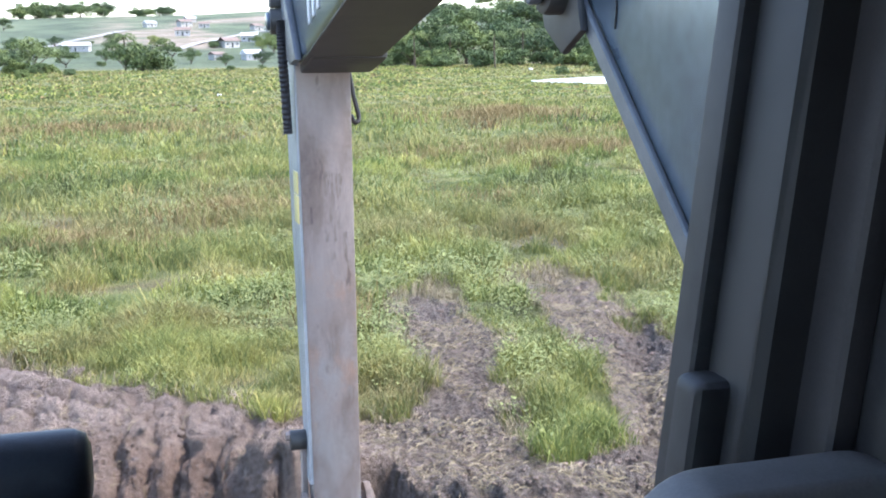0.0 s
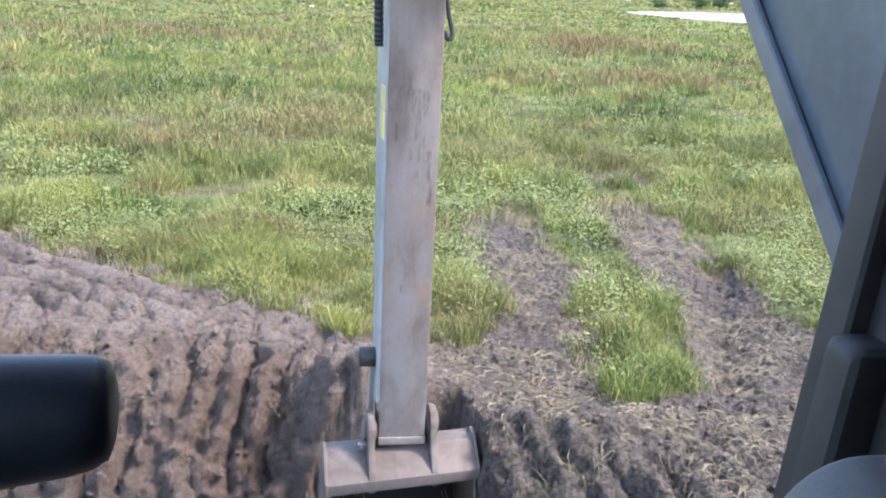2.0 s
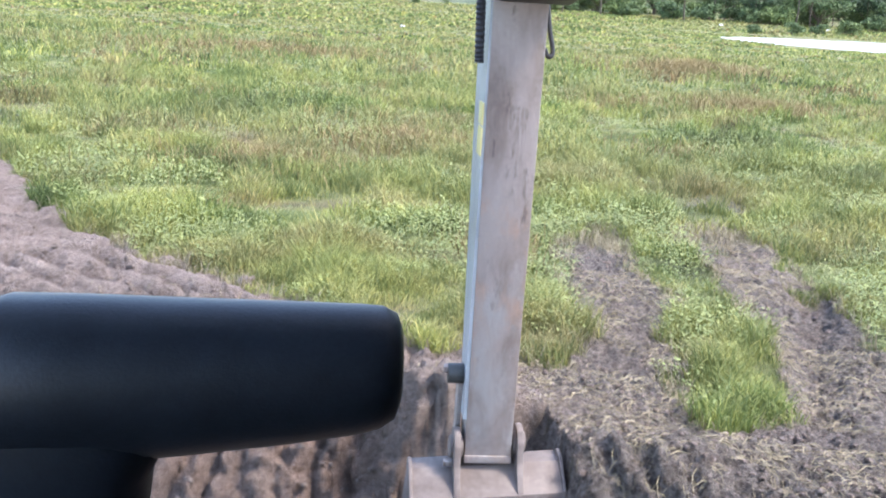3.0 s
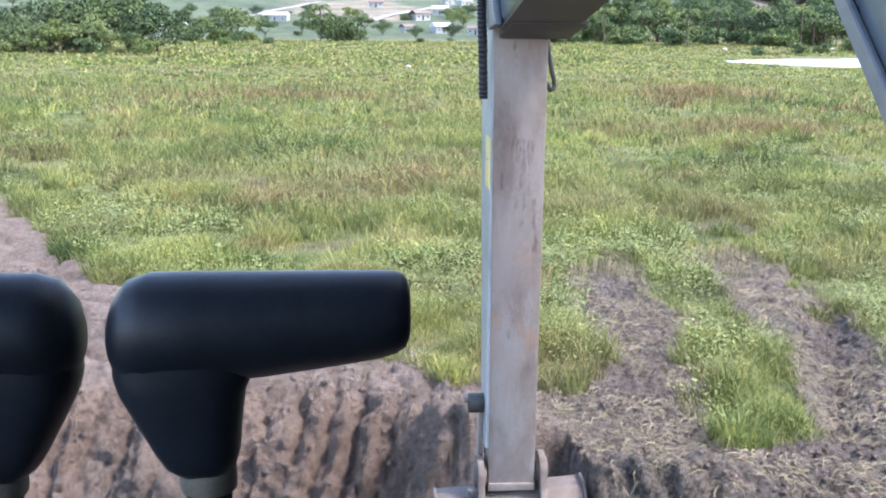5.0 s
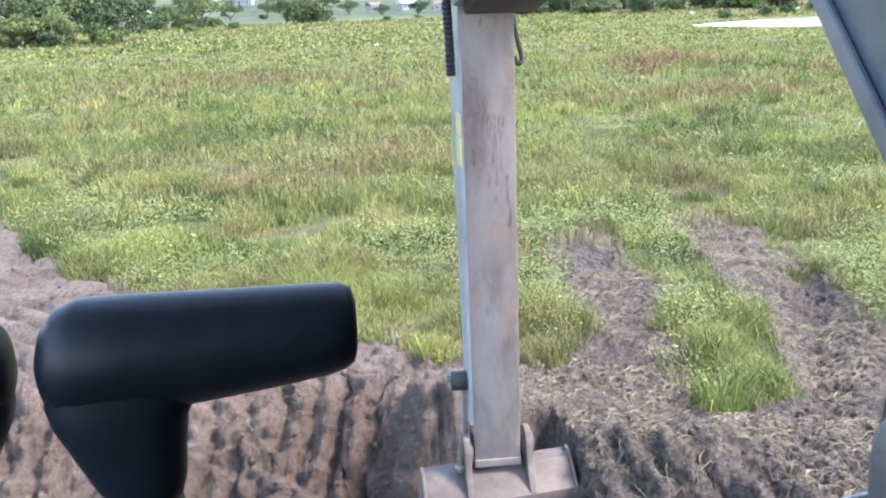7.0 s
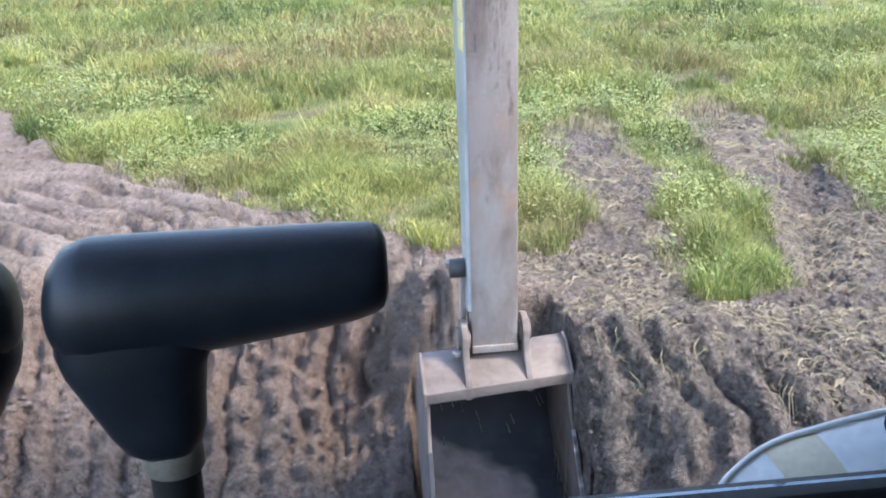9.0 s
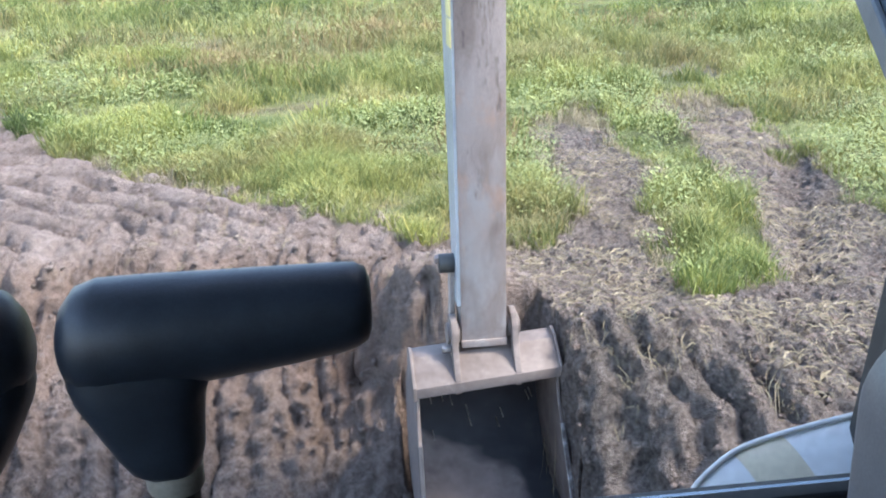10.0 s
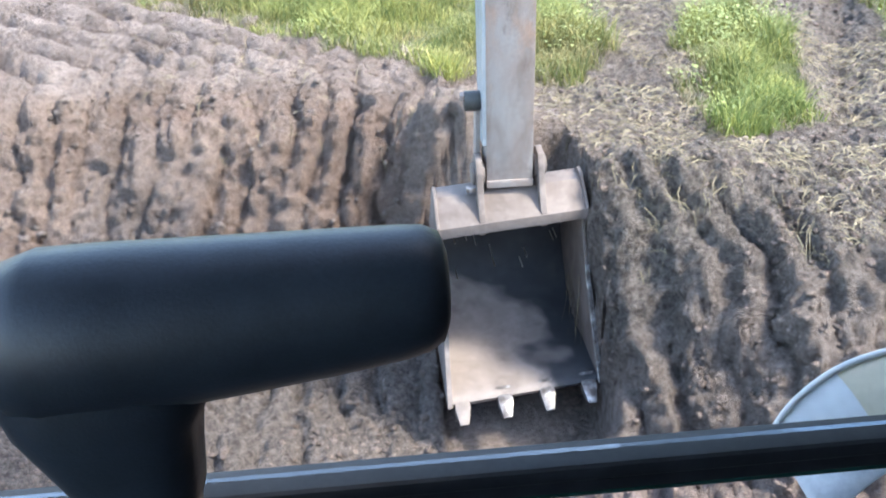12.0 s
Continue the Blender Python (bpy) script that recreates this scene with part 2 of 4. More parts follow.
def make_water():
    m, t, b = material("pond_water", 0.28)
    b.inputs["Base Color"].default_value = (0.46, 0.46, 0.43, 1)
    b.inputs["IOR"].default_value = 1.33
    bump(t, b, noise_tex(t, 2.5, 3, 0.5, place(t)), 0.5, 0.05)
    return m


WATER = make_water()


def make_pane():
    m, t, b = material("cab_glass", 0.02)
    n = t.nodes
    tr = n.new("ShaderNodeBsdfTransparent")
    tr.inputs[0].default_value = (0.96, 0.975, 0.97, 1)
    gl = n.new("ShaderNodeBsdfGlossy")
    gl.inputs["Roughness"].default_value = 0.02
    fr = n.new("ShaderNodeFresnel")
    fr.inputs[0].default_value = 1.25
    mx = n.new("ShaderNodeMixShader")
    t.links.new(fr.outputs[0], mx.inputs[0])
    t.links.new(tr.outputs[0], mx.inputs[1]), t.links.new(gl.outputs[0], mx.inputs[2])
    t.links.new(mx.outputs[0], n["Material Output"].inputs[0])
    return m


GLASS = make_pane()


def make_screen():
    m, t, b = material("dark_screen_glass", 0.12)
    b.inputs["Base Color"].default_value = (0.035, 0.042, 0.045, 1)
    return m


SCREEN = make_screen()


# ---- building helpers ----
def finish(me, mat, smooth=0.0):
    me.materials.append(mat)
    if smooth:
        me.shade_smooth() if smooth >= 180 else me.set_sharp_from_angle(angle=radians(smooth))
        if smooth < 180:
            for p in me.polygons:
                p.use_smooth = True
    return me


def part(name, bm, mat, parent=None, label="", smooth=35):
    me = bpy.data.meshes.new(name)
    bmesh.ops.recalc_face_normals(bm, faces=bm.faces)
    bm.to_mesh(me)
    bm.free()
    for p in me.polygons:
        p.use_smooth = True
    me.set_sharp_from_angle(angle=radians(smooth))
    me.materials.append(mat)
    ob = new(name, me)
    if parent is not None:
        ob.parent = parent
    if label:
        ob["label"] = label
    return ob


def thing(name, x=0, y=0, z=0, label="", category="", group="", kind=""):
    ob = new(name)
    ob.location = (x, y, z)
    return tagged(ob, label, category, group, kind)


def bevelled(bm, w, segs=2):
    if w:
        bmesh.ops.bevel(bm, geom=list(bm.edges), offset=w, segments=segs, profile=0.6, affect="EDGES", clamp_overlap=True)
    return bm


def box(x0, x1, y0, y1, z0, z1, w=0.0, segs=2):
    bm = bmesh.new()
    bmesh.ops.create_cube(bm, size=1)
    for v in bm.verts:
        v.co = Vector(((x0 + x1) / 2 + v.co.x * (x1 - x0), (y0 + y1) / 2 + v.co.y * (y1 - y0), (z0 + z1) / 2 + v.co.z * (z1 - z0)))
    return bevelled(bm, w, segs)


def slab(profile, x0, x1, w=0.0, segs=2):
    """A prism along X from a profile of (y, z) points."""
    bm = bmesh.new()
    a = [bm.verts.new((x0, y, z)) for y, z in profile]
    b = [bm.verts.new((x1, y, z)) for y, z in profile]
    bm.faces.new(a), bm.faces.new(b[::-1])
    for i in range(len(a)):
        j = (i + 1) % len(a)
        bm.faces.new((a[i], b[i], b[j], a[j]))
    bmesh.ops.recalc_face_normals(bm, faces=bm.faces)
    return bevelled(bm, w, segs)


def rod(p, q, r, r2=None, n=16, w=0.0):
    p, q = Vector(p), Vector(q)
    bm = bmesh.new()
    bmesh.ops.create_cone(bm, cap_ends=True, segments=n, radius1=r, radius2=r if r2 is None else r2, depth=(q - p).length)
    m = Matrix.Translation((p + q) / 2) @ (q - p).to_track_quat("Z", "Y").to_matrix().to_4x4()
    bmesh.ops.transform(bm, matrix=m, verts=bm.verts)
    if w:
        ring = [e for e in bm.edges if len(e.link_faces) == 2 and any(len(f.verts) > 4 for f in e.link_faces)]
        bmesh.ops.bevel(bm, geom=ring, offset=w, segments=2, profile=0.5, affect="EDGES")
    return bm


def tube(points, r, n=10, ribs=0.0):
    """A bent tube through points; ribs: depth of corrugations."""
    bm = bmesh.new()
    rings = []
    pts = [Vector(p) for p in points]
    for i, p in enumerate(pts):
        d = (pts[min(i + 1, len(pts) - 1)] - pts[max(i - 1, 0)]).normalized()
        q = d.to_track_quat("Z", "Y")
        rr = r + (ribs if i % 2 else -ribs)
        rings.append([bm.verts.new(p + q @ Vector((rr * math.cos(a), rr * math.sin(a), 0))) for a in (2 * math.pi * k / n for k in range(n))])
    for a, b in zip(rings, rings[1:]):
        for k in range(n):
            bm.faces.new((a[k], a[(k + 1) % n], b[(k + 1) % n], b[k]))
    bm.faces.new(rings[0][::-1]), bm.faces.new(rings[-1])
    return bm


def curve_points(keys, n):
    """n points on a smooth line through the keys."""
    k = [Vector(p) for p in keys]
    out = []
    for i in range(n):
        s = i / (n - 1) * (len(k) - 1)
        j = min(int(s), len(k) - 2)
        u = s - j
        p0, p1, p2, p3 = k[max(j - 1, 0)], k[j], k[j + 1], k[min(j + 2, len(k) - 1)]
        out.append(0.5 * (2 * p1 + (p2 - p0) * u + (2 * p0 - 5 * p1 + 4 * p2 - p3) * u * u + (3 * p1 - p0 - 3 * p2 + p3) * u ** 3))
    return out


def array_mesh(name, verts, faces, mat, smooth=False):
    """A mesh from numpy arrays; faces all with as many corners."""
    me = bpy.data.meshes.new(name)
    n, k = faces.shape
    me.vertices.add(len(verts)), me.loops.add(n * k), me.polygons.add(n)
    me.vertices.foreach_set("co", verts.astype(np.float32).ravel())
    me.loops.foreach_set("vertex_index", faces.astype(np.int32).ravel())
    me.polygons.foreach_set("loop_start", np.arange(0, n * k, k, dtype=np.int32))
    me.polygons.foreach_set("use_smooth", np.full(n, smooth))
    me.update(calc_edges=True)
    me.materials.append(mat)
    return me


# ---- the lie of the land ----
rng = np.random.default_rng(7)
LATTICE = rng.random((256, 256))


def value_noise(x, y):
    xi, yi = np.floor(x).astype(int), np.floor(y).astype(int)
    u, v = x - xi, y - yi
    u, v = u * u * (3 - 2 * u), v * v * (3 - 2 * v)
    a, b = LATTICE[xi % 256, yi % 256], LATTICE[(xi + 1) % 256, yi % 256]
    c, d = LATTICE[xi % 256, (yi + 1) % 256], LATTICE[(xi + 1) % 256, (yi + 1) % 256]
    return (a * (1 - u) + b * u) * (1 - v) + (c * (1 - u) + d * u) * v


def fbm(x, y, octaves=4, gain=0.5):
    s, amp, tot = 0.0, 1.0, 0.0
    for k in range(octaves):
        s = s + amp * value_noise(x * 2 ** k + 17.3 * k, y * 2 ** k + 5.1 * k)
        tot += amp
        amp *= gain
    return s / tot - 0.5


def step(a, b, x):
    u = np.clip((x - a) / (b - a), 0, 1)
    return u * u * (3 - 2 * u)


def pit_edge(x):
    return np.interp(x, [-9, -5, -2.4, -1.7, -0.8, 0.0, 0.5, 0.8, 1.3, 1.6, 2.0, 2.7, 4, 9], [8.4, 8.3, 8.1, 8.2, 8.1, 7.9, 7.4, 6.9, 6.35, 5.95, 5.65, 5.35, 5.1, 5.0])


# dark shade spots in the meadow, built as dents: x, y and half widths
HOLLOWS = ((6.2, 20.3, 0.75, 1.0), (3.75, 18.4, 0.8, 1.0), (5.6, 14.9, 0.6, 0.7), (5.0, 17.0, 0.5, 1.3))


def turf_at(x, y):
    """1 where turf grows, 0 on bare soil."""
    wx = x + 0.45 * fbm(x * 1.3, y * 1.3, 4) + 0.38 * fbm(x * 4.5 + 7, y * 3.0, 3)
    wy = y + 0.9 * fbm(x * 1.1 + 40, y * 1.1, 4) + 0.6 * fbm(x * 4.0 + 90, y * 3.0, 3)
    left = np.interp(wx, [-30, -14, -8, -5.0, -3.5, -2.5, -1.8, -1.26, -0.74, -0.05, 0.28, 0.54, 0.74, 1.42, 1.65, 1.8, 2.2, 2.45, 2.8, 3.2, 40], [70, 34, 22, 15.8, 12.7, 11.1, 10.4, 9.95, 9.35, 8.82, 8.55, 8.22, 7.85, 7.65, 7.65, 7.9, 7.8, 6.6, 6.5, 6.6, 6.6])
    ok = step(-0.08, 0.12, wy - left)
    regrown = step(0.12, 0.26, fbm(x * 2.3 + 17, y * 1.2, 3)) * step(8.6, 10.5, y)
    l1 = np.interp(wy, [7.9, 8.1, 8.8, 9.6, 10.9, 12.9], [1.72, 1.84, 2.04, 2.10, 2.30, 2.9])
    r1 = np.interp(wy, [6.7, 7.3, 8.0, 8.6, 9.6, 10.5, 11.5, 12.8], [2.56, 2.60, 2.76, 3.0, 3.22, 3.24, 3.40, 3.54])
    lane1 = step(0, 0.15, wx - l1) * step(0, 0.15, r1 - wx) * step(13.2, 11.0, wy) * (1 - 0.8 * regrown)
    l2 = np.interp(wy, [5, 6.6, 7.2, 8.2, 9.2, 10.6, 11.6, 13.4], [2.98, 3.0, 3.22, 3.54, 3.75, 3.95, 4.08, 4.28])
    r2 = np.interp(wy, [5, 7.2, 7.9, 8.8, 9.7, 10.6, 11.8, 12.8, 15], [9.5, 8.0, 4.7, 4.75, 4.82, 5.0, 5.15, 5.1, 5.3])
    lane2 = step(0, 0.15, wx - l2) * step(0, 0.15, r2 - wx) * step(14.4, 11.6, wy) * (1 - 0.8 * regrown)
    hollows = sum(step(1.0, 0.45, np.hypot((wx - hx) / rx, (wy - hy) / ry)) for hx, hy, rx, ry in HOLLOWS)
    return np.clip(ok * (1 - lane1) * (1 - lane2) * (1 - 0.62 * np.clip(hollows, 0, 1)), 0, 1)


def hill_top(x):
    return np.interp(x, [-900, -400, -225, -120, -70, -20, 30, 80, 150, 225, 260, 420, 900], [16, 20, 25.5, 30, 31.5, 33, 34, 36.5, 35, 38, 40, 48, 40])


def land(x, y):
    """Height of the ground without the small relief."""
    far = 1.35 * step(130, 210, y)
    hill = (hill_top(x) - 1.35) * np.clip((y - 320) / 400, 0, 1) * step(300, 360, y)
    wood = 14 * step(205, 330, y) * step(40, 110, x) * (1 - step(330, 520, y))
    return far + np.maximum(hill, wood) + 2.2 * fbm(x / 60, y / 60, 3) * step(220, 420, y)


def pit_depth(x, y):
    d = pit_edge(x + 0.25 * fbm(x * 2, y * 2, 3)) - y + 0.55 * fbm(x * 1.2 + 11, y * 1.2, 3)
    depth = 1.5 * (0.5 * step(-0.15, 1.35, d) + 0.5 * step(0.3, 2.3, d)) * step(2.2, 3.6, y) * step(9, 6, np.abs(x - 0.5))
    hollow = step(0.37, 0.45, x) * step(1.47, 1.40, x) * step(6.9, 6.62, y) * step(4.7, 5.0, y)
    return d, np.maximum(depth, 1.55 * hollow), hollow


def base(x, y):
    """The pit, spoil heaps, ruts and the pond's bed, before the small relief."""
    d, depth, hollow = pit_depth(x, y)
    rut = step(0.28, 0.0, np.abs(x - 3.82 - 0.4 * (y - 7.67) + 0.25 * fbm(x, y, 2))) * step(6, 7, y) * step(12, 9, y)
    swell = turf_at(x, y) * 0.10 * fbm(x * 0.6, y * 0.6, 3) * step(70, 40, y)
    heap = 0.25 * np.exp(-((x - 0.75) / 0.35) ** 2 - ((y - 7.0) / 0.3) ** 2) + 0.16 * np.exp(-((x - 2.1) / 0.9) ** 2 - ((y - 5.95) / 0.25) ** 2)
    swell = swell - 0.16 * sum(np.exp(-((x - hx) / rx) ** 2 - ((y - hy) / ry) ** 2) for hx, hy, rx, ry in HOLLOWS)
    pond = 0.5 * step(0, 2, 27 - np.hypot((x - 90) * 0.55, (y - 112) * 1.0))
    return land(x, y) - depth - 0.10 * rut + swell + heap - pond


def detail(x, y):
    """Tooth marks down the pit's sides, track prints, clods and crumbs, square to the base."""
    d, depth, hollow = pit_depth(x, y)
    near = step(40, 15, y) * step(-4, 2, y) * step(16, 9, np.abs(x - 1)) * (1 - hollow)
    bare = (1 - turf_at(x, y)) * near
    v = y - 1.1 * depth
    sweep = x + np.where(x < 0.9, 0.10, -0.16) * (8 - y) + 0.30 * fbm(x * 1.1, v * 0.8, 3) + 0.16 * fbm(x * 2.6 + 31, v * 2.2, 3)
    sweep = sweep + 0.07 * fbm(x * 5 + 3, v * 3.4, 2)
    tooth = np.abs(np.sin(np.pi * sweep / 0.25)) ** 0.6 - 0.62
    on_slope = np.where(x < 0.9, np.maximum(step(-0.45, 0.15, d), 0.55 * step(-1.3, -0.5, d) * (1 - turf_at(x, y))), step(-0.45, 0.15, d)) * (1 - 0.5 * step(1.4, 2.4, d))
    z = near * 0.15 * tooth * on_slope * (0.3 + 1.0 * value_noise(x * 3.0, v * 1.1)) + near * 0.05 * on_slope * (np.abs(np.sin(np.pi * (sweep + 0.07 * fbm(x * 9, v * 5, 2)) / 0.092)) - 0.6) * value_noise(x * 2.1 + 9, v * 1.9)
    billow = 0.5 - np.abs(fbm(x * 3.4 + 5, v * 3.4, 2)) * 4
    crumb = 0.5 - np.abs(fbm(x * 8.5 + 2, v * 8.5, 3)) * 4
    track = step(-0.2, -0.9, x) * step(0.1, 0.6, -d) * bare
    rough = np.where(x > 0.9, 0.035, 0.045) * np.maximum(billow, -0.3) + 0.04 * np.maximum(crumb, -0.3) + 0.10 * fbm(x * 15, v * 15, 2, 0.7)
    z = z + bare * (0.11 * fbm(x * 1.9, v * 1.9, 3, 0.6) + rough * (1 - 0.6 * track))
    along = (x * 0.62 + y * 0.78) + 0.55 * fbm(x * 0.9, y * 0.9, 3)
    return z + track * 0.19 * (np.abs(np.sin(np.pi * along / 0.36)) ** 0.7 - 0.6)


def surface(x, y):
    """The ground's points over places of the plan: the detail stands square on the base."""
    e = 0.03
    z = base(x, y)
    sx, sy = (base(x + e, y) - z) / e, (base(x, y + e) - z) / e
    k = detail(x, y) / np.sqrt(1 + sx * sx + sy * sy)
    keep = step(30, 20, y)
    return x - keep * sx * k, y - keep * sy * k, z + k


def height(x, y):
    return surface(x, y)[2]


def grid_lines(dense0, dense1, pitch, lo, hi, grow):
    mid = list(np.arange(dense0, dense1, pitch))
    up, s = [dense1], pitch
    while up[-1] < hi:
        s *= grow
        up.append(up[-1] + s)
    down, s = [dense0], pitch
    while down[-1] > lo:
        s *= grow
        down.append(down[-1] - s)
    return np.array(sorted(set(down[1:] + mid + up)))


gx = grid_lines(-3.2, 4.6, 0.025, -1500, 1500, 1.06)
gy = grid_lines(4.1, 9.6, 0.023, -400, 2600, 1.045)
GX, GY = np.meshgrid(gx, gy)
SX, SY, GZ = surface(GX, GY)
nx, ny = len(gx), len(gy)
idx = np.arange(nx * ny).reshape(ny, nx)
quads = np.stack([idx[:-1, :-1], idx[:-1, 1:], idx[1:, 1:], idx[1:, :-1]], -1).reshape(-1, 4)
ground_mesh = array_mesh("ground", np.stack([SX, SY, GZ], -1).reshape(-1, 3), quads, GROUND, True)
T = turf_at(GX, GY)
D = pit_edge(GX) - GY
# damp lanes, and soil darkened with depth on the pit's left
WET_AND_SHADE = np.clip(step(1.0, 1.7, GX) * step(3.0, 4.5, GY) * step(14, 11, GY) * (0.92 + 1.4 * fbm(GX * 0.9, GY * 0.9, 3)) + 0.8 * step(0.7, 1.7, D) * step(0.9, 0.2, GX), 0, 1)
REDNESS = np.clip(step(0.8, 0.2, GX) * step(-0.1, 0.35, D) * step(2.2, 1.2, D) * (0.7 + 2.2 * fbm(GX * 1.2 + 3, GY * 1.2, 3)), 0, 1)
HILLY = step(160, 330, GY)
BARE = step(330, 400, GY) * step(-40, -15, GX) * step(190, 100, GX) * step(36, 26, GZ) * step(-0.12, 0.08, fbm(GX / 45, GY / 60, 3))


def attribute(me, name, r, g, b):
    at = me.color_attributes.new(name, "FLOAT_COLOR", "POINT")
    at.data.foreach_set("color", np.stack([r, g, b, np.ones_like(r)], -1).astype(np.float32).ravel())


# the hollows' shade, put into the soil colour
WET_AND_SHADE = np.clip(WET_AND_SHADE + step(13.5, 14.2, GY) * step(24, 22, GY) * step(1, 3, GX), 0, 1)
attribute(ground_mesh, "cover", T, WET_AND_SHADE, REDNESS)
attribute(ground_mesh, "far", HILLY, BARE, HILLY * 0)
tagged(new("ground", ground_mesh), "bare grey-brown dug soil running into a rough grass meadow", "ground", kind="structure")


def z_at(x, y):
    return float(height(np.array([float(x)]), np.array([float(y)]))[0])


# pond
def make_pond():
    bm = bmesh.new()
    ring = []
    for k in range(64):
        a = 2 * math.pi * k / 64
        r = 30
        ring.append(bm.verts.new((90 + r / 0.55 * math.cos(a), 112 + r * math.sin(a), -0.03)))
    bm.faces.new(ring)
    return tagged(part("water", bm, WATER), "still pond with pale sky reflected, in the meadow", "pond", kind="structure")


make_pond()


# ---- the excavator's arm ----
arm = thing("excavator_arm", 0.95, 0.4, 2.0, "grey-blue boom with dusty brown stick and bucket over the pit", "excavator arm")
AT = Matrix.Translation((-0.95, -0.4, -2.0))


def arm_part(name, bm, mat, parent=None, label="", smooth=35):
    bmesh.ops.transform(bm, matrix=AT, verts=bm.verts)
    return part(name, bm, mat, parent or arm, label, smooth)


# boom: gooseneck box beam
LOW = [(0.1, 1.40), (1.25, 2.42), (1.95, 3.05), (2.25, 3.32), (2.6, 3.335), (5.84, 2.775)]
UP = [(6.35, 2.95), (6.45, 3.15), (6.25, 3.33), (5.4, 3.62), (3.2, 4.10), (2.2, 4.12), (1.5, 3.75), (-0.3, 2.02), (-0.25, 1.6)]
boom = arm_part("boom", slab(LOW + UP, 0.765, 1.195, 0.035, 3), STEEL_GREY, None, "grey-blue painted steel boom", 30)
# thin plate, darker than the boom's other faces
arm_part("underside_plate", slab([(2.62, 3.328), (5.80, 2.778), (5.80, 2.768), (2.62, 3.318)], 0.775, 1.185, 0.003, 1), STEEL_DARK, boom, "dark underside plate")
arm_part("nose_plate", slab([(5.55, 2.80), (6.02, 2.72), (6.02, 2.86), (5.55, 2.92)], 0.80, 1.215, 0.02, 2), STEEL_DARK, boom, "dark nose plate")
arm_part("side_flange", slab([(5.62, 2.80), (5.92, 2.77), (6.40, 3.00), (6.45, 3.2), (6.2, 3.3), (5.95, 3.1)], 0.725, 0.765, 0.012, 2), STEEL_FLANGE, boom, "thick nose flange")
arm_part("pivot_pin", rod((0.66, 6.22, 3.02), (1.28, 6.22, 3.02), 0.075, None, 20, 0.01), STEEL_DARK, boom)
arm_part("pivot_cap", rod((0.640, 6.22, 3.02), (0.668, 6.22, 3.02), 0.05, None, 16, 0.006), STEEL_GREY, boom)
for k in range(3):
    arm_part("lettering_bar", slab([(5.26 - 0.16 * k, 2.98 + 0.03 * k), (5.32 - 0.16 * k, 2.97 + 0.03 * k), (5.36 - 0.16 * k, 3.24 + 0.03 * k), (5.29 - 0.16 * k, 3.25 + 0.03 * k)], 0.760, 0.7645, 0.0), WHITE, boom, "white lettering stroke")
arm_part("cylinder_boss", rod((0.70, 1.80, 2.925), (0.80, 1.80, 2.925), 0.055, None, 20, 0.010), STEEL_DARK, boom)
arm_part("cylinder_cap", rod((0.672, 1.80, 2.925), (0.70, 1.80, 2.925), 0.038, None, 18, 0.008), STEEL_GREY, boom)
arm_part("scuff", tube(curve_points([(0.7635, 1.71, 2.98), (0.7635, 1.65, 2.96), (0.7635, 1.615, 2.89), (0.7635, 1.62, 2.84)], 9), 0.0022, 5), RUBBER, boom, "thin dark scuff line")

arm_part("weld_flange", slab([(0.2, 1.480), (1.25, 2.412), (1.93, 3.024), (1.915, 3.052), (1.235, 2.452), (0.185, 1.52)], 0.752, 0.7645, 0.003, 1), STEEL_FLANGE, boom, "paler welded lower flange")
arm_part("pin_clevis", slab([(1.70, 2.84), (1.79, 2.80), (1.88, 2.85), (1.92, 2.95), (1.87, 3.03), (1.76, 3.02)], 0.735, 0.7505, 0.006, 2), STEEL_DARK, boom, "dark pin clevis")
# stick: tapered box beam
STICK = [(6.0, 0.0), (6.0, 3.05), (6.12, 3.55), (6.50, 3.45), (6.55, 2.9), (6.46, 2.1), (6.22, 0.06)]
st = slab(STICK, 0.775, 1.085, 0.012, 2)
for v in st.verts:
    v.co.x = 0.93 + (v.co.x - 0.93) * (0.93 + 0.09 * min(1.0, max(0.0, v.co.z / 2.6)))
stick = arm_part("stick", st, STEEL_BROWN, None, "dusty brown steel stick", 30)
arm_part("side_plate", slab([(6.006, 0.25), (6.006, 2.95), (6.47, 2.9), (6.44, 2.1), (6.21, 0.25)], 0.7640, 0.7900, 0.0), STICK_SIDE, stick, "grey-blue painted side")
arm_part("end_plate", slab([(5.988, -0.03), (5.988, 0.018), (6.2, 0.018), (6.2, -0.03)], 0.785, 1.075, 0.006, 2), STEEL_BROWN, stick)
for z0, z1 in ((1.86, 2.02), (2.035, 2.16)):
    arm_part("decal", slab([(6.0, z0), (6.0, z1), (6.16, z1), (6.16, z0)], 0.7540, 0.7630, 0.0), YELLOW, stick, "pale yellow decal strip")
hl = curve_points([(0.712, 6.06, 3.02), (0.705, 6.05, 2.9), (0.714, 6.05, 2.65), (0.722, 6.05, 2.38)], 60)
arm_part("hose", tube(hl, 0.027, 10, 0.003), RUBBER, stick, "black corrugated hose")
arm_part("hose", tube(curve_points([(1.10, 6.14, 2.74), (1.125, 6.13, 2.58), (1.15, 6.12, 2.46), (1.125, 6.11, 2.43), (1.11, 6.16, 2.47)], 24), 0.014, 8), RUBBER, stick, "bent hydraulic hose")
arm_part("hose", tube(curve_points([(0.72, 6.3, 3.1), (0.70, 6.28, 3.25), (0.70, 6.35, 3.5), (0.74, 6.45, 3.7)], 20), 0.016, 8), RUBBER, stick)
arm_part("hose_clamp", box(0.665, 0.76, 6.19, 6.30, 3.10, 3.15, 0.008), STEEL_DARK, stick)
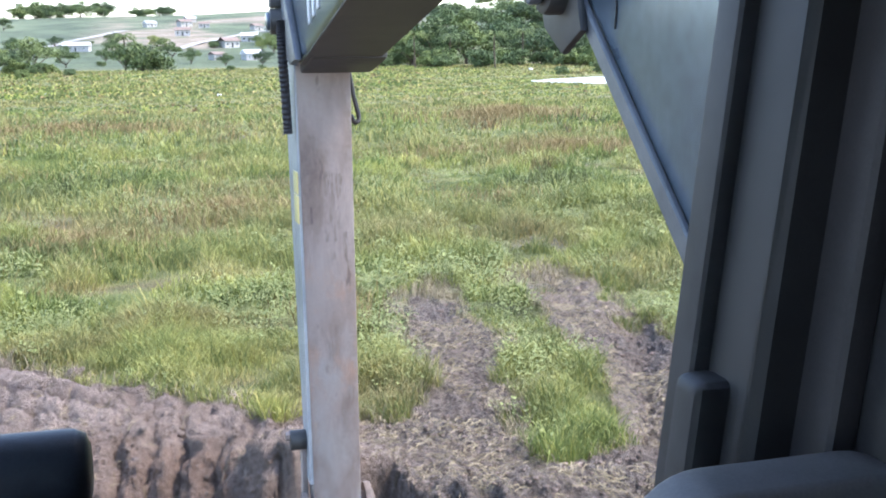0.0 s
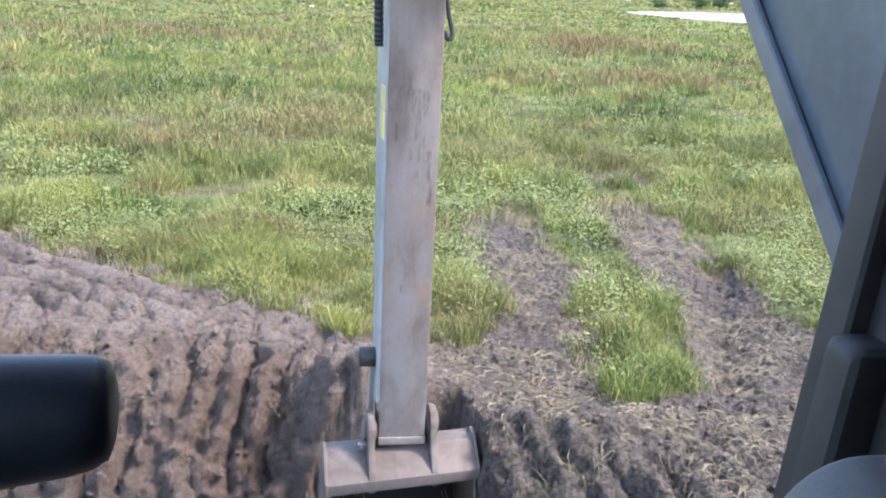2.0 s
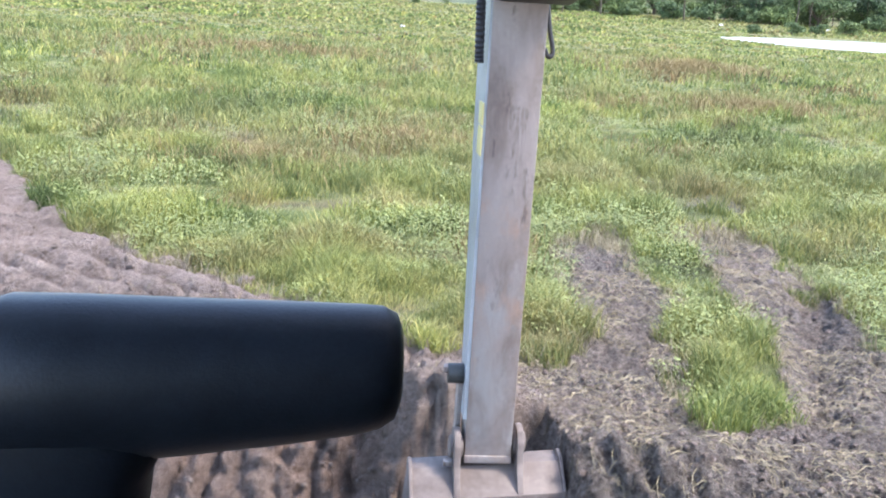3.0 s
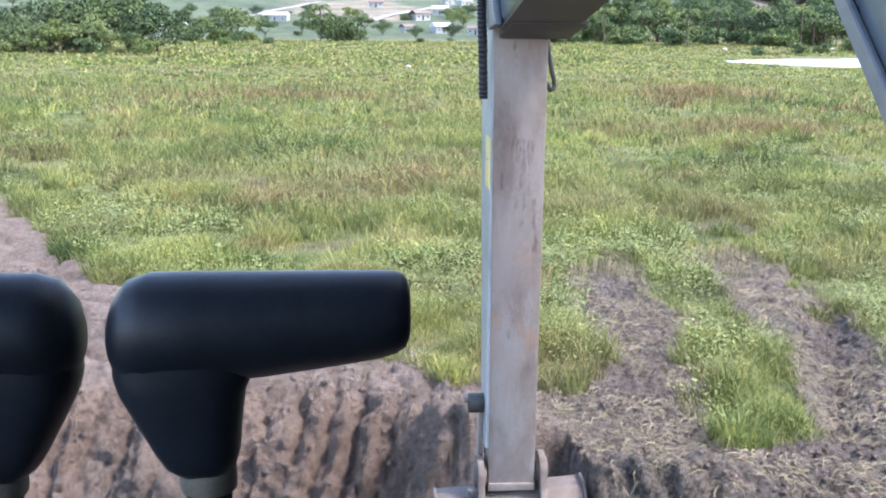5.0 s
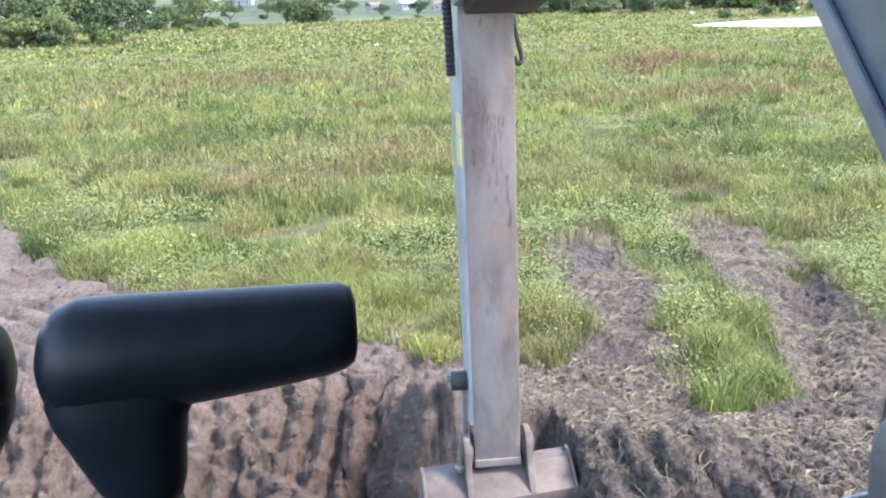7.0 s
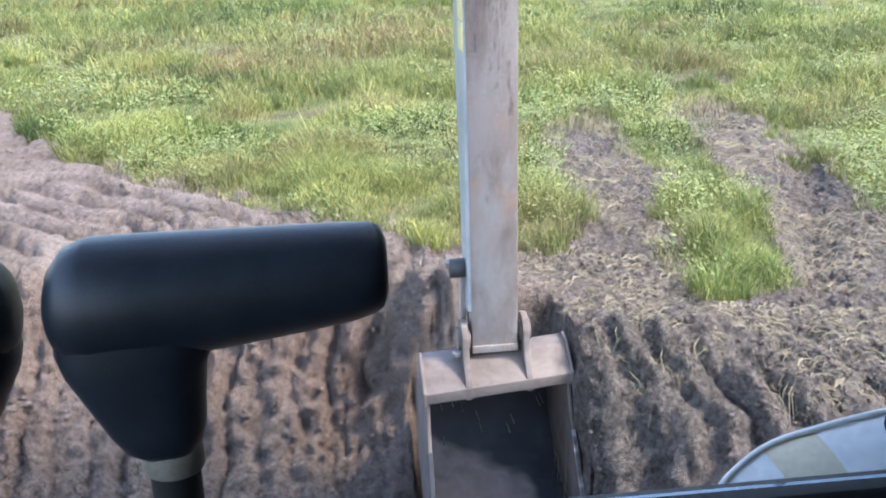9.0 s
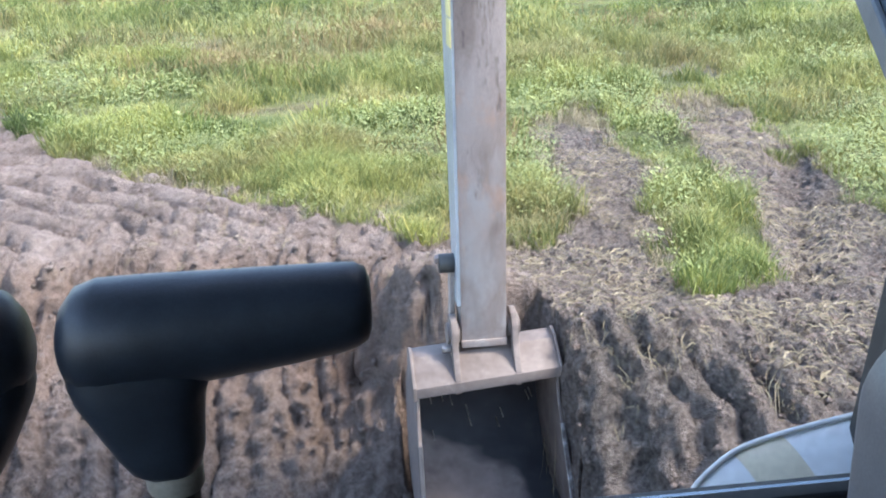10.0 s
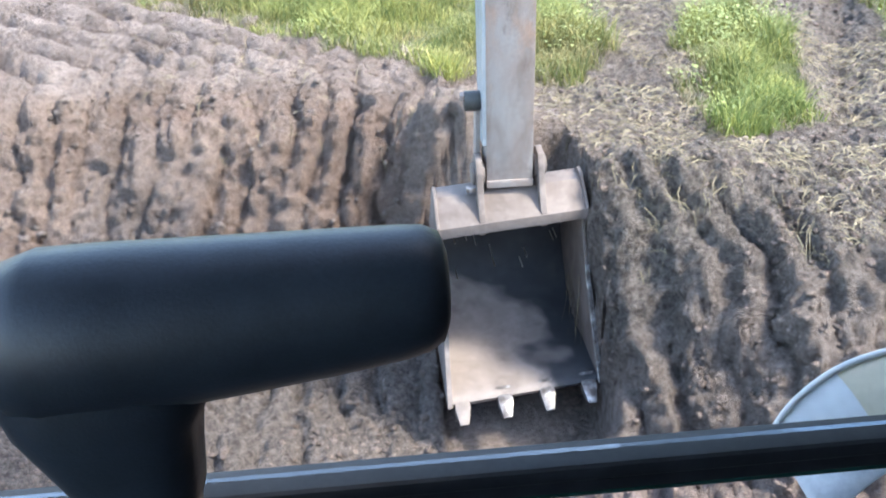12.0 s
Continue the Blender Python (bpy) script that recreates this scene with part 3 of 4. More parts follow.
arm_part("link_pin", rod((0.665, 6.13, 0.50), (0.775, 6.13, 0.50), 0.062, None, 20, 0.008), STEEL_DARK, stick, "greasy dark pin boss")
arm_part("pin_bolt", rod((0.640, 6.13, 0.53), (0.668, 6.13, 0.53), 0.030, None, 6), STEEL_BROWN, stick)
arm_part("link_bar", slab([(6.10, 0.52), (6.20, 0.52), (6.26, -0.02), (6.17, -0.04)], 0.735, 0.768, 0.008), STEEL_BROWN, stick, "steel link bar")

# bucket, turned a little to one side
BX0, BX1 = 0.465, 1.395


def bucket_part(name, bm, mat, parent=None, label="", smooth=35):
    for v in bm.verts:
        v.co.x = 0.93 + (v.co.x - 0.93) * (1 + 0.075 * max(0.0, -v.co.z - 0.2)) + 0.02 * max(0.0, -v.co.z - 0.2)
        v.co.y += 0.105 * (v.co.x - 0.93)
        v.co.z += 0.030 * (v.co.x - 0.93)
    return arm_part(name, bm, mat, parent, label, smooth)


def shell_profile(inset):
    """The bucket's curved back, from the top bar round to the lip."""
    pts = [(5.90, -0.22), (6.22, -0.20), (6.45, -0.30), (6.58, -0.52), (6.58, -0.78), (6.46, -1.00), (6.24, -1.14), (5.95, -1.20), (5.42, -1.19)]
    c = Vector((6.05, -0.70))
    out = []
    for p in curve_points([(0, y, z) for y, z in pts], 33):
        v = Vector((p.y, p.z))
        out.append(v + (c - v).normalized() * inset)
    return [(v.x, v.y) for v in out]


outer, inner = shell_profile(0.0), shell_profile(0.03)
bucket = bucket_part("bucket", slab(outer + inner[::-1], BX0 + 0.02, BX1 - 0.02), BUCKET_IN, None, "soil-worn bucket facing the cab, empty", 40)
for x in (BX0, BX1 - 0.024):
    prof = [(5.865, -0.20)] + outer[2:-2] + [(5.42, -1.215), (5.60, -0.90), (5.78, -0.55), (5.84, -0.36)]
    bucket_part("bucket_side", slab(prof, x, x + 0.024, 0.005, 1), BAR, bucket, "worn side plate with a bright edge")
    bucket_part("side_cutter", slab([(5.42, -1.215), (5.60, -0.90), (5.78, -0.55), (5.765, -0.54), (5.575, -0.90), (5.395, -1.20)], x - 0.004, x + 0.028, 0.004, 1), TOOTH if x > 1 else BUCKET_IN, bucket, "scraped steel cutting edge")
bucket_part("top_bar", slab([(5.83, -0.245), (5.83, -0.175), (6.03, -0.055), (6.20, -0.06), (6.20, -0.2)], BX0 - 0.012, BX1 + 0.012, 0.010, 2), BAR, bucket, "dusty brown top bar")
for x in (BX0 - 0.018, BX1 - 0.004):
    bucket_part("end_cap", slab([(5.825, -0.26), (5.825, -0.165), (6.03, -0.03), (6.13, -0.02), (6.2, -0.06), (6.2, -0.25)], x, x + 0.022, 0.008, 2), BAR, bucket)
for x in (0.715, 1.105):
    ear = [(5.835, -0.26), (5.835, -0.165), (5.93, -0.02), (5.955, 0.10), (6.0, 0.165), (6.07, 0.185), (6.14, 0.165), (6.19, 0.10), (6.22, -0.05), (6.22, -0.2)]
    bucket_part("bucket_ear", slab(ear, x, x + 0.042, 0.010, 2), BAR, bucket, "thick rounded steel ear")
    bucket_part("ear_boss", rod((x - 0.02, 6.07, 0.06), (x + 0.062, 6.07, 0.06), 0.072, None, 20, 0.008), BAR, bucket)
bucket_part("ear_bolt", rod((0.655, 6.0, -0.01), (0.715, 6.0, -0.01), 0.028, None, 6), TOOTH, bucket, "bright bolt head")
bucket_part("bucket_lip", slab([(5.44, -1.225), (5.70, -1.235), (5.70, -1.185), (5.42, -1.185)], BX0, BX1, 0.008, 2), BUCKET_IN, bucket, "thick cutting lip")
for k in range(4):
    x = BX0 + 0.085 + k * (BX1 - BX0 - 0.17) / 3
    t = slab([(5.50, -1.235), (5.50, -1.165), (5.38, -1.195), (5.29, -1.258), (5.30, -1.275), (5.39, -1.255)], x - 0.045, x + 0.045, 0.010, 2)
    for v in t.verts:
        if v.co.y < 5.34:
            v.co.x = x + (v.co.x - x) * 0.62
    bucket_part("tooth", t, BUCKET_IN if k == 0 else TOOTH, bucket, "worn bright steel tooth")


# ---- cab: pillar, sill, glass and dark shell round the camera ----
def structure(name, bm, mat, label, category, smooth=35):
    return tagged(part(name, bm, mat, None, "", smooth), label, category, kind="structure")


def lean(bm, k=0.096, z0=2.65, j=-0.036):
    for v in bm.verts:
        v.co.x += k * (v.co.z - z0)
        v.co.y += j * (v.co.z - z0)
    return bm


PILLAR = thing("cab_pillar", 0.56, 0.72, 1.4, "dark charcoal front pillar of the cab with rubber seals", "cab pillar", kind="structure")
PT = Matrix.Translation((-0.56, -0.72, -1.4))


def pillar_part(name, bm, mat, label=""):
    bmesh.ops.transform(bm, matrix=PT @ Matrix.Translation((-0.040, 0.053, 0)), verts=bm.verts)
    return part(name, bm, mat, PILLAR, label)


pillar_part("seal", lean(box(0.503, 0.530, 0.702, 0.742, 1.4, 3.25, 0.008, 3)), RUBBER, "black rubber window seal")
pillar_part("post", lean(box(0.520, 0.620, 0.630, 0.736, 1.4, 3.25, 0.020, 3)), CAB, "charcoal steel post")
pillar_part("trim_strip", lean(box(0.560, 0.588, 0.585, 0.650, 1.4, 3.25, 0.010, 3)), CAB_MAUVE, "worn grey trim strip")
pillar_part("groove", lean(box(0.585, 0.625, 0.50, 0.645, 1.4, 3.25, 0.004, 2)), RUBBER, "black seal groove")
pillar_part("inner_trim", lean(box(0.590, 0.66, 0.36, 0.53, 1.4, 3.25, 0.018, 3)), CAB, "charcoal inner trim")
pillar_part("trim_strip", lean(box(0.575, 0.60, 0.42, 0.475, 1.4, 3.25, 0.010, 3)), CAB_MAUVE)
pillar_part("bracket", lean(box(0.490, 0.530, 0.665, 0.707, 2.10, 2.535, 0.012, 3)), RUBBER, "black lower bracket")

structure("window_sill", box(-0.56, 0.60, 0.694, 0.722, 2.318, 2.332, 0.005, 3), RUBBER, "glossy dark lower frame of the windscreen", "window frame")
structure("sill_seal", box(-0.56, 0.60, 0.698, 0.716, 2.306, 2.3165, 0.003, 2), RUBBER, "dark rubber strip under the frame", "seal")
glass_edge = structure("lower_window_edge", box(-0.54, 0.585, 0.702, 0.710, 2.298, 2.305, 0.002, 1), simple("green_glass_edge", [(0.3, (0.02, 0.07, 0.055)), (0.7, (0.04, 0.11, 0.09))], 0.2, 0, 20.0), "green edge of the lower window pane", "glass edge")
pane = structure("window_1", slab([(0.708, 2.333), (0.712, 2.333), (0.662, 3.20), (0.658, 3.20)], -0.55, 0.575), GLASS, "clear front windscreen pane", "window")
pane.visible_shadow = False
# unseen roof and rear wall, sized to keep light off the levers
structure("ceiling", box(-0.62, 0.68, -1.0, 0.60, 3.2, 3.26, 0.01), CAB, "unseen dark cab roof lining", "ceiling")
structure("floor", box(-0.62, 0.68, -1.0, 0.76, 1.34, 1.40, 0.01), CAB, "dark cab floor", "floor")
structure("wall_back", box(-0.62, 0.68, -1.05, -1.0, 1.4, 3.2, 0.01), CAB, "unseen dark rear wall of the cab", "wall")
structure("wall_right", box(0.665, 0.70, -1.0, 0.42, 1.4, 3.25, 0.01), CAB, "dark right side of the cab", "wall")
structure("wall_left", box(-0.66, -0.62, -1.0, 0.72, 1.4, 2.5, 0.01), CAB, "dark lower left side of the cab", "wall")
structure("wall_left_post", box(-0.66, -0.60, 0.66, 0.76, 1.4, 3.2, 0.012), CAB, "dark left front post of the cab", "cab pillar")


# travel levers
def lever(mirror, label):
    top = thing("control_lever", -0.095 if mirror > 0 else -0.177, 0.437, 1.40, label, "control lever", "travel levers")

    def X(u):
        return u * mirror

    # grip: a tapered round bar lying across, with rounded ends
    bm = bmesh.new()
    rings = []
    prof = [(-0.036, 0.0001, -0.003), (-0.0355, 0.008, -0.003), (-0.033, 0.014, -0.002), (-0.027, 0.0195, -0.0005), (-0.018, 0.0218, 0), (0.0, 0.0218, 0.0003), (0.03, 0.0203, 0.0018), (0.06, 0.0185, 0.0038), (0.080, 0.0170, 0.0054), (0.0865, 0.0160, 0.0062), (0.0908, 0.0138, 0.0066), (0.0925, 0.0095, 0.0066), (0.0928, 0.0001, 0.0066)]
    for x, r, dz in prof:
        rings.append([bm.verts.new((X(x), r * 1.05 * math.cos(a), 1.2215 + dz + r * 1.13 * math.sin(a))) for a in (2 * math.pi * k / 28 for k in range(28))])
    for a, b in zip(rings, rings[1:]):
        for k in range(28):
            bm.faces.new((a[k], a[(k + 1) % 28], b[(k + 1) % 28], b[k]))
    bmesh.ops.remove_doubles(bm, verts=bm.verts, dist=0.0003)
    part("grip", bm, GRIP, top, "matt black tapered grip", 50)
    bm = bmesh.new()
    rings = []
    for z, x0, x1, ry in [(1.224, -0.0335, 0.026, 0.018), (1.203, -0.0345, 0.0255, 0.0205), (1.195, -0.0325, 0.0215, 0.0195), (1.180, -0.025, 0.0195, 0.017), (1.168, -0.0185, 0.0185, 0.016), (1.161, -0.014, 0.0165, 0.0145), (1.157, -0.008, 0.013, 0.011), (1.156, 0.0, 0.006, 0.004)]:
        cx, rx = (x0 + x1) / 2, (x1 - x0) / 2
        ring = []
        for k in range(24):
            a = 2 * math.pi * k / 24
            c, s = math.cos(a), math.sin(a)
            ring.append(bm.verts.new((X(cx + rx * math.copysign(abs(c) ** 0.75, c)), ry * math.copysign(abs(s) ** 0.75, s), z)))
        rings.append(ring)
    for a, b in zip(rings, rings[1:]):
        for k in range(24):
            bm.faces.new((a[k], a[(k + 1) % 24], b[(k + 1) % 24], b[k]))
    bm.faces.new(rings[0]), bm.faces.new(rings[-1])
    part("stem", bm, GRIP, top, "matt black moulded stem", 60)
    part("collar", rod((X(0.004), 0, 1.148), (X(0.004), 0, 1.160), 0.0125, 0.0125, 20, 0.002), CREAM, top, "cream plastic collar")
    part("shaft", rod((X(0.012), 0.01, 0.0), (X(0.004), 0, 1.150), 0.010, None, 18), RUBBER, top, "dark steel shaft")
    return top


lever(1, "black travel lever with a grip pointing to the pillar")
lever(-1, "black travel lever with a grip pointing to the door")

# monitor on the right-hand console
mon = thing("monitor", 0.468, 0.56, 1.398, "grey plastic monitor with a rounded casing and dark screen", "monitor")


def rounded_plate(x0, x1, z0, z1, r, y0, y1, hole=0.0, w=0.006):
    def ring(d, rr):
        out = []
        for cx, cz, a0 in ((x1 - r, z1 - r, 0), (x0 + r, z1 - r, 90), (x0 + r, z0 + r, 180), (x1 - r, z0 + r, 270)):
            for k in range(9):
                a = radians(a0 + k * 90 / 8)
                out.append((cx + (rr) * math.cos(a), cz + (rr) * math.sin(a)))
        return out
    bm = bmesh.new()
    o = ring(0, r)
    a = [bm.verts.new((x, y0, z)) for x, z in o]
    b = [bm.verts.new((x, y1, z)) for x, z in o]
    n = len(o)
    for k in range(n):
        bm.faces.new((a[k], a[(k + 1) % n], b[(k + 1) % n], b[k]))
    if hole:
        i = ring(0, r - hole)
        c = [bm.verts.new((x, y0, z)) for x, z in i]
        d = [bm.verts.new((x, y1, z)) for x, z in i]
        for k in range(n):
            j = (k + 1) % n
            bm.faces.new((a[k], a[j], c[j], c[k])), bm.faces.new((b[k], b[j], d[j], d[k])), bm.faces.new((c[k], c[j], d[j], d[k]))
    else:
        bm.faces.new(a), bm.faces.new(b)
    bmesh.ops.recalc_face_normals(bm, faces=bm.faces)
    if w:
        es = [e for e in bm.edges if len(e.link_faces) == 2 and e.calc_face_angle(0) > 1.0]
        bmesh.ops.bevel(bm, geom=es, offset=w, segments=3, profile=0.5, affect="EDGES")
    return bm


part("casing", rounded_plate(-0.150, 0.070, 0.85, 1.122, 0.055, -0.01, 0.045, 0.022, 0.007), MONITOR_GREY, mon, "grey rounded casing")
part("back_cover", rounded_plate(-0.13, 0.05, 0.87, 1.102, 0.045, 0.03, 0.050, 0, 0.004), CAB, mon)
part("screen", rounded_plate(-0.128, 0.048, 0.872, 1.100, 0.04, 0.012, 0.02, 0, 0.001), SCREEN, mon, "dark glass screen")
part("stand", box(-0.06, -0.02, 0.0, 0.04, 0.0, 0.88, 0.008), CAB, mon)

# lamp outside the windscreen corner
lamp = thing("work_lamp", 0.5, 0.86, 2.0, "pale silver work lamp with white rim, outside the windscreen", "work lamp")
rim = curve_points([(-0.225, -0.07, 0.262), (-0.205, -0.06, 0.284), (-0.17, -0.055, 0.309), (-0.12, -0.05, 0.320), (-0.06, -0.05, 0.331), (0.02, -0.05, 0.342), (0.1, -0.05, 0.349)], 26)
part("rim", tube(rim, 0.0026, 8), WHITE, lamp, "thin white rim")


def lamp_skin(pts):
    bm = bmesh.new()
    prev = None
    for p in pts:
        cur = [bm.verts.new((p.x + 0.03 * s, p.y - 0.055 * s, p.z - 0.003 - 0.045 * s ** 1.3)) for s in (0, 0.1, 0.25, 0.45, 0.7, 1.0)]
        if prev:
            for k in range(5):
                bm.faces.new((prev[k], prev[k + 1], cur[k + 1], cur[k]))
        prev = cur
    for f in bmesh.ops.extrude_face_region(bm, geom=list(bm.faces))["geom"]:
        if isinstance(f, bmesh.types.BMVert):
            f.co.z -= 0.004
    return bm


part("shell", lamp_skin(rim[12:]), LAMP_GREY, lamp, "curved pale silver shell", 60)
part("lens", lamp_skin(rim[8:13]), AMBER, lamp, "pale amber lens", 60)
part("end_shell", lamp_skin(rim[:9]), LAMP_GREY, lamp, "", 60)
part("bracket", box(0.10, 0.13, -0.03, 0.02, -0.2, 0.30, 0.004), CAB, lamp)


# ---- plain deck and tracks that carry the cab ----
structure("deck", box(-0.70, 2.55, -2.6, 0.68, 1.02, 1.338, 0.03, 2), STEEL_DARK, "dark deck under the cab", "machine deck")
structure("slew_ring", rod((0.95, -0.9, 0.72), (0.95, -0.9, 1.02), 0.62, None, 40, 0.02), STEEL_DARK, "dark slewing ring under the deck", "slew ring")
structure("track_frame", box(0.1, 1.8, -1.5, -0.3, 0.40, 0.72, 0.03, 2), STEEL_DARK, "dark cross frame between the tracks", "track frame")
for x in (-0.35, 1.65):
    prof = [(y, z) for y, z in ((-2.6, 0.30), (-2.75, 0.45), (-2.6, 0.75), (-2.3, 0.86), (0.5, 0.86), (0.8, 0.75), (0.95, 0.45), (0.8, 0.15), (0.45, -0.03), (-2.3, -0.03))]
    structure("track", slab(prof, x, x + 0.6, 0.04, 2), STEEL_DARK, "dark steel crawler track on the soil", "crawler track")
bits = bmesh.new()
rb = random.Random(3)
for k in range(16):
    m = Matrix.Translation((rb.uniform(0.58, 1.3), 6.40, rb.uniform(-0.85, -0.38))) @ Matrix.Rotation(rb.uniform(0, 3), 4, "Y") @ Matrix.Diagonal((rb.uniform(0.004, 0.011), 0.14, rb.uniform(0.003, 0.007), 1))
    bmesh.ops.create_cube(bits, size=1, matrix=m)
tagged(bucket_part("chips", bits, CREAM, bucket, "small pale chips stuck to the back plate"), kind="stuff")


# ---- meadow grass, weeds, straw and clods ----
def scatter(n, y0, y1, x_left, x_right, seed):
    """Random places between two distances, in a fan that opens away from the machine."""
    r = np.random.default_rng(seed)
    y = np.sqrt(r.random(n) * (y1 * y1 - y0 * y0) + y0 * y0)
    x = y * (x_left + (x_right - x_left) * r.random(n)) + (r.random(n) - 0.5)
    return x, y, r


def blades(x, y, z, tall, wide, bend, r):
    n = len(x)
    a, face = r.random(n) * 2 * np.pi, (r.random(n) - 0.5) * 1.8
    sx, sy = np.cos(face) * wide / 2, np.sin(face) * wide / 2
    lx, ly = np.cos(a) * bend * tall, np.sin(a) * bend * tall
    v = np.empty((n, 5, 3))
    for k, (f, h, b) in enumerate(((-1, 0, 0), (1, 0, 0), (-0.75, 0.55, 0.32), (0.75, 0.55, 0.32), (0, 1, 1))):
        v[:, k] = np.stack([x + f * sx + b * lx, y + f * sy + b * ly, z + h * tall * np.sqrt(np.maximum(0.05, 1 - (b * bend) ** 2)) - 0.01], -1)
    base = (np.arange(n) * 5)[:, None, None]
    f = (base + np.array([[0, 1, 3], [0, 3, 2], [2, 3, 4]])[None]).reshape(-1, 3)
    return v.reshape(-1, 3), f


def joined(parts_):
    vs, fs, o = [], [], 0
    for v, f in parts_:
        vs.append(v), fs.append(f + o)
        o += len(v)
    return np.concatenate(vs), np.concatenate(fs)


def grow(n, y0, y1, tall, wide, seed, keep=0.5, xl=-0.42, xr=0.78):
    x, y, r = scatter(n, y0, y1, xl, xr, seed)
    tuft = 0.45 + fbm(x * 1.7, y * 1.7, 3) * 2.3 + fbm(x * 0.45 + 60, y * 0.6, 3) * 1.5
    ok = (turf_at(x, y) > keep * (0.4 + 0.9 * r.random(n))) & (r.random(n) < 0.25 + tuft) & (np.hypot((x - 90) * 0.55, y - 112) > 27)
    x, y, tuft = x[ok], y[ok], np.clip(tuft[ok], 0.1, 1.3)
    m = len(x)
    h = tall * (0.45 + 0.75 * r.random(m)) * (0.14 + 1.25 * tuft) * (0.55 + 0.45 * step(0.5, 1.0, turf_at(x, y)))
    return blades(x, y, height(x, y), h, wide * (0.6 + 0.8 * r.random(m)), 0.40 + 0.56 * r.random(m), r)


def stuff(name, vf, mat, label, category, smooth=False):
    ob = new(name, array_mesh(name, vf[0], vf[1], mat, smooth))
    return tagged(ob, label, category, kind="stuff")


stuff("meadow_grass", joined([
    grow(150000, 6.3, 11.5, 0.24, 0.0085, 11),
    grow(115000, 11.0, 19, 0.30, 0.012, 12),
    grow(95000, 18, 34, 0.36, 0.020, 13),
    grow(60000, 33, 62, 0.40, 0.045, 14),
    grow(34000, 60, 92, 0.20, 0.12, 15),
    grow(40000, 88, 200, 0.34, 0.28, 16, xr=0.24),
    grow(9000, 88, 140, 0.16, 0.25, 18, xl=0.20, xr=0.42),
    grow(26000, 143, 200, 0.34, 0.28, 17, xl=0.20),
]), GRASS, "rough green and yellow-green meadow grass on the field", "grass")


def patch(x0, y0, rx, ry, n, tall, wide, seed):
    r = np.random.default_rng(seed)
    a, q = r.random(n) * 2 * np.pi, np.abs(r.normal(size=n)) * 0.55
    x, y = x0 + rx * q * np.cos(a), y0 + ry * q * np.sin(a)
    ok = (fbm(x * 0.9, y * 0.9, 3) > -0.10) & (turf_at(x, y) > 0.6)
    x, y = x[ok], y[ok]
    m = len(x)
    return blades(x, y, height(x, y), tall * (0.6 + 0.7 * r.random(m)), wide * (0.6 + 0.8 * r.random(m)), 0.3 + 0.5 * r.random(m), r)


stuff("russet_grass", joined([patch(14.9, 45.0, 4.5, 4, 3600, 0.70, 0.028, 51), patch(11.2, 28.6, 5.0, 1.6, 3200, 0.50, 0.018, 52), patch(1.2, 19.3, 2.6, 1.6, 1300, 0.40, 0.014, 53),
                              patch(-1.2, 16.4, 2.2, 1.4, 1200, 0.36, 0.012, 54), patch(6.3, 20, 0.9, 1.2, 900, 0.38, 0.014, 55), patch(-4, 45, 9, 5, 1800, 0.5, 0.035, 57),
                              patch(1.75, 11.5, 0.5, 1.4, 900, 0.30, 0.010, 58)]), RUSSET, "russet-brown seeding grass in patches of the meadow", "grass")


def weeds(n, y0, y1, size, seed):
    """Broad-leaved plants: a stalk's worth of small pointed leaves."""
    x, y, r = scatter(n, y0, y1, -0.42, 0.78, seed)
    ok = (turf_at(x, y) > 0.7) & (fbm(x * 0.8 + 20, y * 0.8, 3) > 0.10 - 0.24 * r.random(n))
    x, y = x[ok], y[ok]
    m, k = len(x), 16
    z = height(x, y)
    px, py, pz = (np.repeat(q, k) for q in (x, y, z))
    tot = m * k
    a = r.random(tot) * 2 * np.pi
    up = (0.03 + 0.30 * r.random(tot)) * np.repeat(0.35 + 0.9 * r.random(m), k)
    reach = (0.03 + 0.10 * r.random(tot)) * (1.2 - up)
    cx, cy, cz = px + np.cos(a) * reach, py + np.sin(a) * reach, pz + up
    L = size * (0.6 + 0.8 * r.random(tot))
    dx, dy = np.cos(a) * L, np.sin(a) * L
    wx, wy = -np.sin(a) * L * 0.33, np.cos(a) * L * 0.33
    tip = (r.random(tot) - 0.35) * L * 0.9
    v = np.stack([np.stack([cx - dx * 0.5, cy - dy * 0.5, cz - tip * 0.5], -1), np.stack([cx + wx, cy + wy, cz], -1),
                  np.stack([cx + dx * 0.5, cy + dy * 0.5, cz + tip * 0.5], -1), np.stack([cx - wx, cy - wy, cz], -1)], 1)
    f = (np.arange(tot) * 4)[:, None] + np.arange(4)[None]
    return v.reshape(-1, 3), f


stuff("weeds", joined([weeds(8500, 6.5, 13, 0.030, 21), weeds(10000, 12, 26, 0.045, 22), weeds(6000, 25, 55, 0.085, 23)]), WEED, "leafy green weeds among the meadow grass", "weeds")


